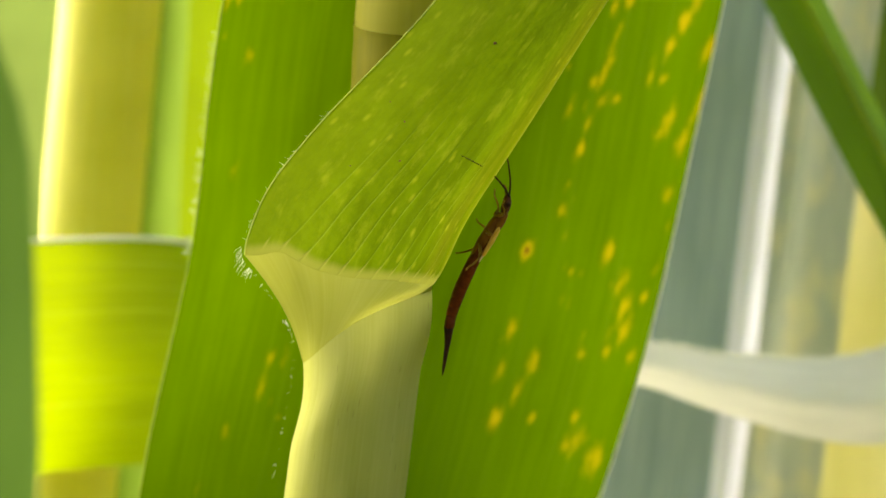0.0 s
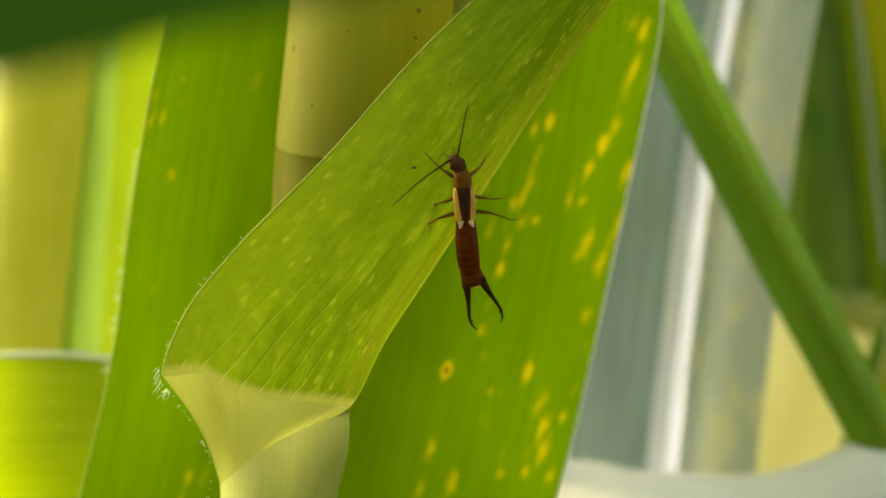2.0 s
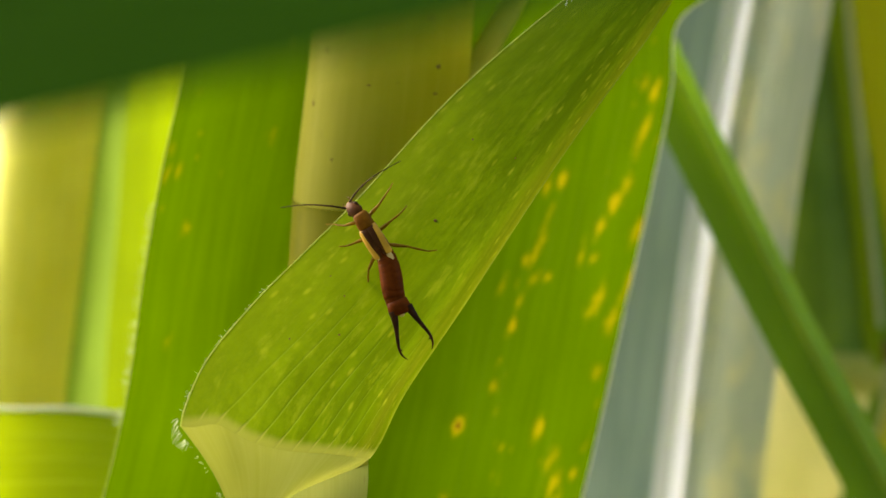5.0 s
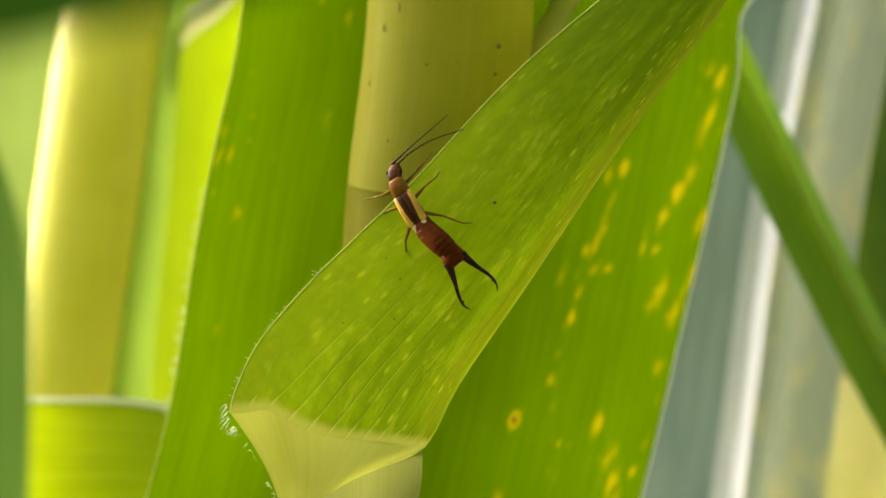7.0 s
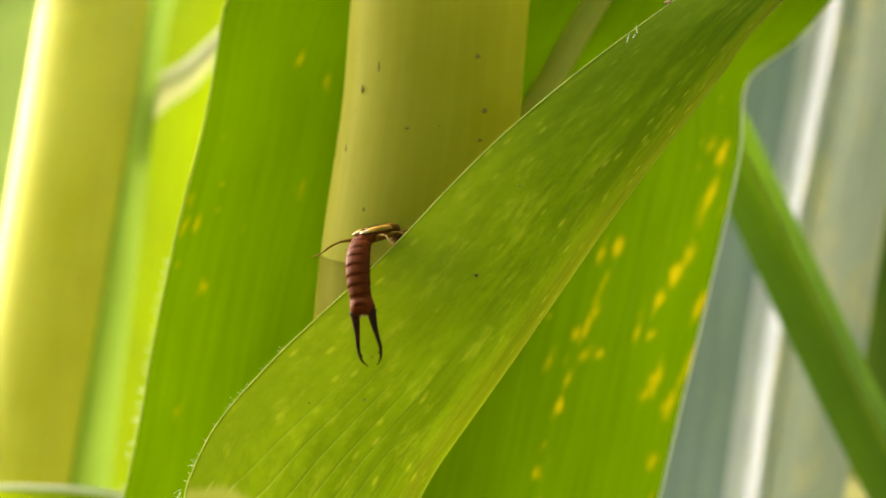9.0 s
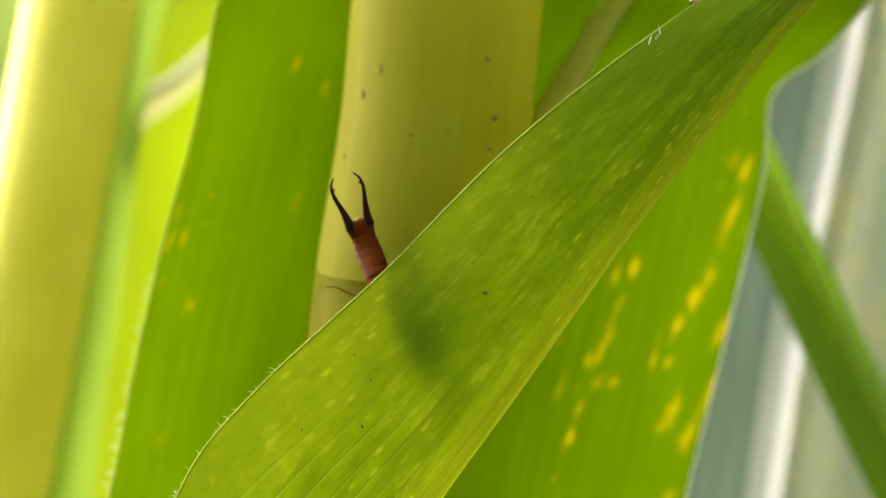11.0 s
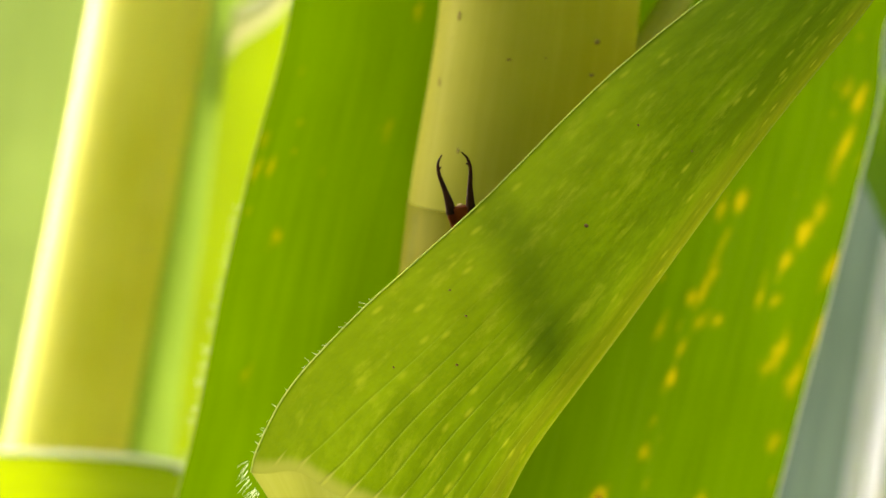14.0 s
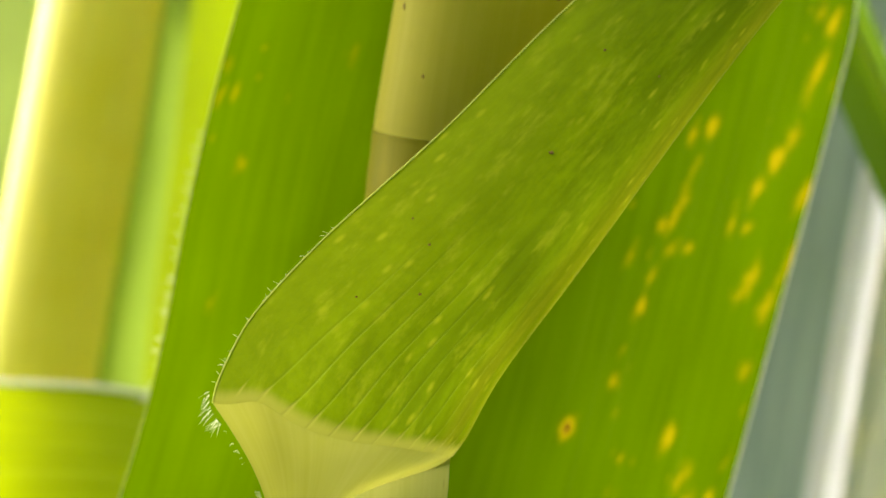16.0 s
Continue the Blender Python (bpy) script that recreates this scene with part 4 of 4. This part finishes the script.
earwig = thing("earwig", "slender reddish-brown earwig with tan wing cases and dark forceps", "insect")
cam.data.dof.focus_object = earwig  # the lens stays focused on the insect
part("pronotum", loft("pronotum", [(0.0, 0.080, 0.045, 0.01), (0.02, 0.088, 0.05, 0.012), (0.08, 0.086, 0.052, 0.012), (0.14, 0.076, 0.045, 0.01), (0.165, 0.06, 0.035, 0.005)]), PRONOTUM, earwig, "amber neck shield")
part("thorax", loft("thorax", [(-0.34, 0.07, 0.05, -0.03), (-0.2, 0.085, 0.06, -0.035), (0.0, 0.075, 0.055, -0.03), (0.13, 0.05, 0.04, -0.02)]), PRONOTUM, earwig)
for sgn in (1, -1):
    case = part("wing_case", loft("wing_case", [(-0.305, 0.030, 0.012, 0.028), (-0.29, 0.046, 0.022, 0.028), (-0.15, 0.050, 0.030, 0.030), (-0.02, 0.046, 0.026, 0.028), (0.012, 0.034, 0.016, 0.022)], lean=sgn * 0.055), TAN, earwig, "tan wing case")
    part("dark_stripe", loft("dark_stripe", [(-0.30, 0.020, 0.010, 0.038), (-0.15, 0.036, 0.026, 0.040), (-0.04, 0.044, 0.024, 0.037), (0.0, 0.046, 0.021, 0.034), (0.012, 0.026, 0.010, 0.028)], lean=sgn * 0.030), STRIPE, case, "dark inner stripe")
    part("wing_tip", loft("wing_tip", [(-0.385, 0.012, 0.006, 0.022), (-0.37, 0.028, 0.012, 0.024), (-0.32, 0.034, 0.016, 0.026), (-0.285, 0.03, 0.014, 0.026)], lean=sgn * 0.044), PALE_TAN, earwig, "cream folded wing tip")

head = part("head", loft("head", [(-0.01, 0.045, 0.035, 0.0), (0.02, 0.066, 0.046, 0.0), (0.075, 0.072, 0.050, 0.0), (0.12, 0.062, 0.044, -0.005), (0.16, 0.042, 0.032, -0.012), (0.18, 0.022, 0.018, -0.02)]), HEAD_SHELL, earwig, "dark brown head")
antennae = []
for sgn in (1, -1):
    part("eye", blob((0.078, sgn * 0.064, 0.012), (0.026, 0.015, 0.024)), DARK_SHELL, head, "black eye")
    part("palp", rod([(0.17, sgn * 0.03, -0.03), (0.22, sgn * 0.05, -0.05), (0.25, sgn * 0.04, -0.07)], [0.008, 0.007, 0.004], 6, 10), LEG_SHELL, head)
    antennae.append(part("antenna", rod([(0, 0, 0), (0.16, sgn * 0.03, 0.04), (0.40, sgn * 0.10, 0.05), (0.68, sgn * 0.22, 0.0)], [0.009, 0.007, 0.005, 0.003], 8, 66, 13), FEELER, head, "thread-like beaded antenna"))

segments = []
for i in range(9):
    k = i / 8
    w = 0.079 + 0.030 * math.sin(min(1.0, k * 1.15) * math.pi * 0.8)
    h = 0.055 + 0.014 * math.sin(k * math.pi)
    l = 0.165
    ob = part("abdomen_ring", loft("abdomen_ring", [(l * 0.5, w * 0.94, h * 0.94, 0), (l * 0.3, w * 0.98, h * 0.98, 0), (l * 0.05, w, h, 0), (-l * 0.3, w * 0.995, h * 0.995, 0), (-l * 0.5, w * 0.965, h * 0.965, 0)]), ABDOMEN, earwig)
    segments.append(ob)
segments.append(part("tail_plate", loft("tail_plate", [(0.06, 0.098, 0.055, 0), (-0.02, 0.112, 0.056, 0), (-0.07, 0.112, 0.048, 0), (-0.085, 0.06, 0.02, 0)]), ABDOMEN, earwig, "broad reddish tail plate"))
part("pygidium", blob((-0.088, 0, 0.012), (0.014, 0.026, 0.016)), PALE_TAN, segments[-1], "small whitish end plate")
forceps = []
for sgn in (1, -1):
    blade = [(0.0, sgn * 0.078, 0.0), (-0.06, sgn * 0.082, 0.004), (-0.18, sgn * 0.105, 0.006), (-0.32, sgn * 0.138, 0.0), (-0.41, sgn * 0.135, -0.004), (-0.47, sgn * 0.10, -0.006)]
    ob = part("forceps_arm", rod(blade, [0.044, 0.032, 0.021, 0.0165, 0.0125, 0.004], 10, 40), DARK_SHELL, earwig, "long dark curved forceps arm")
    part("tooth", rod([(-0.36, sgn * 0.138, 0), (-0.375, sgn * 0.114, 0)], [0.015, 0.004], 6, 6), DARK_SHELL, ob)
    forceps.append(ob)

legs = []
for j, (x, sweep, reach) in enumerate(((0.09, 0.55, 0.85), (-0.08, 0.0, 0.95), (-0.22, -0.65, 1.15))):
    for sgn in (1, -1):
        knee = Vector((sweep * 0.13 * reach, sgn * 0.17 * reach, 0.03))
        ankle = knee + Vector((sweep * 0.16 * reach, sgn * 0.12 * reach, -0.075))
        toe = ankle + Vector((sweep * 0.07 + 0.02, sgn * 0.08, -0.018))
        leg = part("leg", rod([(0, 0, 0), tuple(knee * 0.5 + Vector((0, 0, 0.012))), tuple(knee)], [0.014, 0.019, 0.010], 8, 14), LEG_SHELL, earwig, "amber jointed leg")
        part("shin", rod([tuple(knee), tuple((knee + ankle) / 2 + Vector((0, 0, 0.01))), tuple(ankle)], [0.009, 0.010, 0.006], 8, 12), LEG_SHELL, leg)
        part("foot", rod([tuple(ankle), tuple((ankle + toe) / 2), tuple(toe)], [0.006, 0.006, 0.004], 6, 12, 3), LEG_SHELL, leg, "slender clawed foot")
        legs.append((leg, (x, sgn * 0.05, -0.055), sgn, j))


# ================================================================ what moves
def axes(place, ahead, up):
    """A pose whose x axis points ahead and whose z axis leans to up."""
    f = Vector(ahead).normalized()
    l = Vector(up).cross(f).normalized()
    u = f.cross(l)
    m = Matrix((f, l, u)).transposed().to_4x4()
    m.translation = place
    return m


# how the feelers are held: seconds, turn and dip of the one, turn and dip of the other, in degrees
FEELERS = [(0, 15, 62, -10, 25), (0.3, 15, 48, -10, 20), (0.6, 12, 4, -12, -4), (0.9, 14, 20, -14, 0), (1.2, 22, 45, -20, -12), (1.5, 70, 0, -25, -8),
           (1.8, 88, -8, -5, -8), (2.0, 78, -8, -8, -45), (2.4, 72, -6, -5, -40), (2.7, 45, -6, 18, -6), (3.0, 44, -6, -19, -6), (3.2, 2, -6, -62, -6),
           (5.3, 14, -6, -100, -6), (5.5, 18, -6, -60, -6), (6.0, 52, -4, -54, -4), (6.5, -48, -6, -36, -4), (7.0, -78, -6, -56, -4), (7.3, 10, -6, -62, -4),
           (7.5, -100, -2, -64, 4), (7.6, -80, 4, -66, 10), (7.8, 14, 10, -40, 20), (8.2, 20, 35, -20, 40), (9.2, 22, 40, -22, 40), (9.5, 34, 24, 14, 24), (9.9, 36, 0, 12, 0), (10.2, 16, -28, -8, -28), (10.7, 20, -18, -18, -18), (16.0, 24, -26, -18, -24)]
# how far the forceps stand open, in degrees from rest
SPREAD = [(0, -10), (0.9, -9), (1.2, -5), (1.5, 0), (2.0, 2), (3.2, 3), (6.5, 3), (7.0, 6), (8.0, 4), (8.5, -2), (8.9, -7), (9.7, -5), (11.3, -2), (16.0, -4)]


def motions():
    rows = {ob: [] for ob in [earwig, head, *antennae, *segments, *forceps, *(leg[0] for leg in legs)]}

    def key(t, h, n, e, a, f, back, tail_back):
        """Head, neck, wing tips, tail and forceps tips in cm, and the ways that the back and the tail's back face."""
        if t > 11:
            # close behind the near leaf, and deeper at the end
            gap = 0.10 + 0.12 * max(0.0, t - 13.2)
            h, n, e, a = ((p[0], on_blade(p[0], p[2])[1] + gap, p[2]) for p in (h, n, e, a))
        h, n, e, a, f = (at(*p) for p in (h, n, e, a, f))
        ahead = (n - e).normalized()
        body = axes(e + ahead * 0.0037, ahead, back)
        inv = body.inverted()
        rows[earwig].append((t, body))
        neck = body @ Vector((0.00155, 0, 0))
        aim = (h - neck).normalized() * 0.75 + ahead * 0.25
        top = axes(neck, aim, back)
        rows[head].append((t, inv @ top))
        for i, (ob, sgn) in enumerate(zip(antennae, (1, -1))):
            yaw, lift = (float(np.interp(t, [r[0] for r in FEELERS], [r[k] for r in FEELERS])) for k in (1 + 2 * i, 2 + 2 * i))
            rows[ob].append((t, pose(0.0015, sgn * 0.00035, 0.0001, 0, lift, yaw)))
        p0 = body @ Vector((-0.0022, 0, -0.0002))
        tail = (f - a).normalized()
        p1, p2 = p0 - ahead * 0.0026, a - tail * 0.0022
        count = len(segments)
        for i, ob in enumerate(segments):
            k = (i + 0.5) / count
            c = p0 * (1 - k) ** 3 + p1 * 3 * k * (1 - k) ** 2 + p2 * 3 * k * k * (1 - k) + a * k ** 3
            d = (p1 - p0) * (1 - k) ** 2 + (p2 - p1) * 2 * k * (1 - k) + (a - p2) * k * k
            up = Vector(back).normalized() * (1 - k) + Vector(tail_back).normalized() * k
            rows[ob].append((t, inv @ axes(c, -d, up)))
        spread = float(np.interp(t, [r[0] for r in SPREAD], [r[1] for r in SPREAD]))
        for ob, sgn in zip(forceps, (1, -1)):
            rows[ob].append((t, inv @ axes(a, -tail, tail_back) @ pose(0, 0, 0, 0, 0, -sgn * spread)))
        for ob, place, sgn, j in legs:
            step = 14 * math.sin(t * 7.0 + (math.pi if (j + (sgn > 0)) % 2 else 0))
            flat = 18 * min(1.0, max(0.0, (t - 9.5) / 1.2))
            rows[ob].append((t, pose(place[0] * 0.01, place[1] * 0.01, place[2] * 0.01, sgn * flat, 0, step * (1 - flat / 36))))

    key(0, (-0.22, 0.20, -0.14), (-0.25, 0.20, -0.34), (-0.58, 0.20, -0.86), (-0.86, 0.20, -1.49), (-0.92, 0.20, -1.88), (1, 0.15, 0.25), (1, 0.1, 0.2))
    key(0.3, (-0.12, 0.20, 0.06), (-0.19, 0.20, -0.13), (-0.45, 0.20, -0.61), (-0.60, 0.20, -1.28), (-0.59, 0.20, -1.72), (1, -0.1, 0.25), (1, -0.3, 0.1))
    key(0.6, (-0.03, 0.20, 0.26), (-0.08, 0.20, 0.05), (-0.28, 0.20, -0.39), (-0.53, 0.20, -1.13), (-0.48, 0.20, -1.56), (1, -0.2, 0.2), (1, -0.3, 0.1))
    key(0.9, (0.21, 0.20, 0.67), (0.15, 0.20, 0.47), (-0.02, 0.20, 0.00), (-0.26, 0.15, -0.77), (-0.26, 0.15, -1.15), (1, -0.3, 0.2), (1, -0.2, 0.1))
    key(1.2, (0.51, 0.15, 1.09), (0.44, 0.15, 0.84), (0.24, 0.10, 0.32), (0.01, 0.10, -0.26), (0.04, 0.10, -0.70), (0.9, -0.5, 0.2), (0.9, -0.4, 0.1))
    key(1.5, (0.42, -0.12, 1.33), (0.47, -0.06, 1.05), (0.32, 0.04, 0.57), (0.21, 0.10, -0.05), (0.28, 0.10, -0.50), (0.5, -0.9, 0.1), (0.2, -1, 0))
    key(1.8, (0.20, -0.10, 1.32), (0.26, -0.05, 1.07), (0.25, 0.00, 0.61), (0.20, 0.05, 0.09), (0.33, 0.10, -0.42), (0.25, -1, 0.1), (0, -1, 0))
    key(2.0, (0.04, -0.20, 1.25), (0.15, -0.15, 0.98), (0.17, -0.10, 0.59), (0.22, 0.00, 0.08), (0.36, 0.10, -0.37), (0.1, -1, 0.1), (0, -1, 0))
    key(2.4, (-0.29, -0.28, 0.88), (-0.05, -0.28, 0.75), (0.10, -0.22, 0.48), (0.23, -0.10, 0.08), (0.44, 0.00, -0.34), (0.1, -1, 0.1), (0.1, -1, 0.1))
    key(2.7, (-0.52, -0.28, 0.57), (-0.24, -0.28, 0.55), (0.10, -0.25, 0.45), (0.27, -0.15, -0.01), (0.44, 0.00, -0.50), (0.1, -1, -0.25), (0.1, -1, 0.1))
    key(3.0, (-0.63, -0.28, 0.52), (-0.34, -0.28, 0.51), (0.03, -0.25, 0.41), (0.22, -0.15, -0.07), (0.46, -0.05, -0.48), (0.1, -1, -0.25), (0.1, -1, 0.1))
    key(3.2, (-0.74, -0.28, 0.58), (-0.47, -0.28, 0.51), (-0.13, -0.25, 0.36), (0.01, -0.20, -0.13), (0.17, -0.10, -0.53), (0.1, -1, -0.25), (0.1, -1, 0.1))
    key(5.3, (-1.15, -0.22, 1.32), (-0.99, -0.28, 1.15), (-0.80, -0.25, 0.82), (-0.66, -0.28, 0.33), (-0.45, -0.25, -0.16), (-0.35, -1, -0.1), (0.1, -1, 0))
    key(5.5, (-1.21, -0.22, 1.40), (-1.08, -0.28, 1.18), (-0.81, -0.25, 0.84), (-0.57, -0.28, 0.36), (-0.41, -0.25, -0.13), (-0.35, -1, -0.1), (0.1, -1, 0))
    key(6.0, (-1.34, -0.12, 1.50), (-1.28, -0.20, 1.23), (-0.98, -0.22, 0.84), (-0.70, -0.28, 0.44), (-0.53, -0.25, -0.01), (-0.35, -1, -0.1), (0.1, -1, 0))
    key(6.5, (-1.29, -0.12, 1.50), (-1.28, -0.18, 1.28), (-0.99, -0.20, 0.87), (-0.67, -0.28, 0.40), (-0.49, -0.25, -0.03), (-0.35, -1, -0.1), (0.1, -1, 0))
    key(7.0, (-1.19, -0.07, 1.60), (-1.20, -0.15, 1.34), (-0.96, -0.20, 0.92), (-0.67, -0.28, 0.64), (-0.46, -0.25, 0.34), (-0.35, -1, -0.1), (0.1, -1, 0))
    key(7.3, (-1.20, -0.07, 1.59), (-1.15, -0.15, 1.36), (-0.92, -0.20, 0.97), (-0.61, -0.28, 0.68), (-0.35, -0.25, 0.47), (-0.35, -1, -0.1), (0.1, -1, 0))
    key(7.6, (-1.09, -0.02, 1.64), (-1.19, -0.15, 1.43), (-1.07, -0.18, 0.99), (-0.78, -0.28, 0.67), (-0.53, -0.25, 0.46), (-0.35, -1, -0.1), (0.1, -1, 0))
    key(7.8, (-1.04, 0.03, 1.70), (-1.21, -0.15, 1.55), (-1.20, -0.15, 1.08), (-0.85, -0.28, 0.64), (-0.58, -0.25, 0.44), (-0.5, -0.8, 0.2), (0.1, -1, 0))
    key(8.0, (-0.92, 0.30, 1.58), (-1.19, 0.02, 1.60), (-1.24, -0.12, 1.16), (-0.89, -0.28, 0.65), (-0.67, -0.25, 0.38), (-0.8, -0.6, 0.3), (0.1, -1, 0))
    key(8.2, (-0.90, 0.36, 1.48), (-1.13, 0.12, 1.60), (-1.26, -0.10, 1.24), (-0.98, -0.28, 0.63), (-0.73, -0.25, 0.26), (-0.7, -0.5, 0.7), (0, -1, 0))
    key(8.5, (-0.96, 0.45, 1.28), (-1.15, 0.23, 1.53), (-1.32, -0.05, 1.44), (-1.10, -0.25, 0.73), (-0.94, -0.25, 0.27), (-0.3, -0.25, 1), (-0.1, -1, 0.05))
    key(8.9, (-0.96, 0.45, 1.30), (-1.15, 0.25, 1.57), (-1.32, -0.02, 1.50), (-1.23, -0.25, 0.87), (-1.13, -0.22, 0.47), (-0.2, -0.2, 1), (-0.2, -1, 0.05))
    key(9.2, (-0.98, 0.45, 1.30), (-1.14, 0.25, 1.57), (-1.29, -0.02, 1.51), (-1.28, -0.22, 0.84), (-1.27, -0.20, 0.48), (-0.2, -0.2, 1), (-0.2, -1, 0.05))
    key(9.7, (-0.98, 0.26, 1.42), (-1.09, 0.20, 1.52), (-1.28, 0.04, 1.56), (-1.38, -0.22, 1.05), (-1.42, -0.28, 0.68), (-0.2, 0.1, 1), (-0.2, -0.9, 0.4))
    key(10.2, (-0.97, 0.20, 1.15), (-1.07, 0.20, 1.36), (-1.22, 0.14, 1.56), (-1.42, -0.08, 1.50), (-1.50, -0.35, 1.35), (-0.1, 0.6, 0.8), (-0.2, -0.4, 0.9))
    key(10.7, (-0.97, 0.08, 0.92), (-1.05, 0.10, 1.15), (-1.16, 0.16, 1.42), (-1.36, 0.28, 1.80), (-1.43, 0.22, 2.05), (0, 1, 0.3), (-0.1, 0.8, 0.6))
    key(11.3, (-0.99, -0.04, 0.66), (-1.04, -0.01, 0.89), (-1.12, 0.03, 1.17), (-1.27, 0.08, 1.65), (-1.35, -0.24, 1.86), (0, 1, 0.1), (0, 1, 0.1))
    key(11.7, (-0.95, -0.04, 0.69), (-0.99, -0.01, 0.91), (-1.07, 0.03, 1.18), (-1.19, 0.08, 1.67), (-1.25, -0.20, 1.93), (0, 1, 0.1), (0, 1, 0.1))
    key(12.0, (-0.97, -0.04, 0.67), (-1.01, -0.01, 0.88), (-1.08, 0.03, 1.15), (-1.19, 0.08, 1.64), (-1.25, -0.12, 1.93), (0, 1, 0.1), (0, 1, 0.1))
    key(12.5, (-0.99, -0.04, 0.54), (-1.05, -0.01, 0.75), (-1.14, 0.03, 1.04), (-1.29, 0.08, 1.50), (-1.38, -0.06, 1.87), (0, 1, 0.1), (0, 1, 0.1))
    key(13.0, (-0.96, -0.04, 0.47), (-1.01, -0.01, 0.69), (-1.10, 0.03, 0.96), (-1.25, 0.08, 1.43), (-1.31, 0.00, 1.78), (0, 1, 0.1), (0, 1, 0.1))
    key(13.7, (-0.93, -0.04, 0.40), (-1.01, -0.01, 0.59), (-1.11, 0.03, 0.85), (-1.25, 0.08, 1.31), (-1.31, 0.00, 1.72), (0, 1, 0.1), (0, 1, 0.1))
    key(14.1, (-0.92, -0.04, 0.35), (-0.99, -0.01, 0.54), (-1.10, 0.03, 0.80), (-1.26, 0.08, 1.26), (-1.33, 0.02, 1.66), (0, 1, 0.1), (0, 1, 0.1))
    key(14.5, (-0.80, -0.04, 0.24), (-0.89, -0.01, 0.43), (-1.01, 0.03, 0.71), (-1.15, 0.08, 1.16), (-1.20, 0.03, 1.60), (0, 1, 0.1), (0, 1, 0.1))
    key(15.0, (-1.01, -0.04, 0.11), (-1.07, -0.01, 0.31), (-1.19, 0.03, 0.59), (-1.36, 0.08, 1.04), (-1.41, 0.05, 1.47), (0, 1, 0.1), (0, 1, 0.1))
    key(15.5, (-0.99, 0.03, 0.01), (-1.06, 0.04, 0.20), (-1.16, 0.05, 0.48), (-1.31, 0.08, 0.93), (-1.37, 0.05, 1.36), (0, 1, 0.1), (0, 1, 0.1))
    key(16.0, (-0.94, 0.12, -0.23), (-1.01, 0.12, -0.05), (-1.11, 0.10, 0.23), (-1.27, 0.10, 0.65), (-1.34, 0.14, 1.06), (0, 1, 0.1), (0, 1, 0.1))
    for ob, keyed in rows.items():
        walk(ob, keyed)


motions()
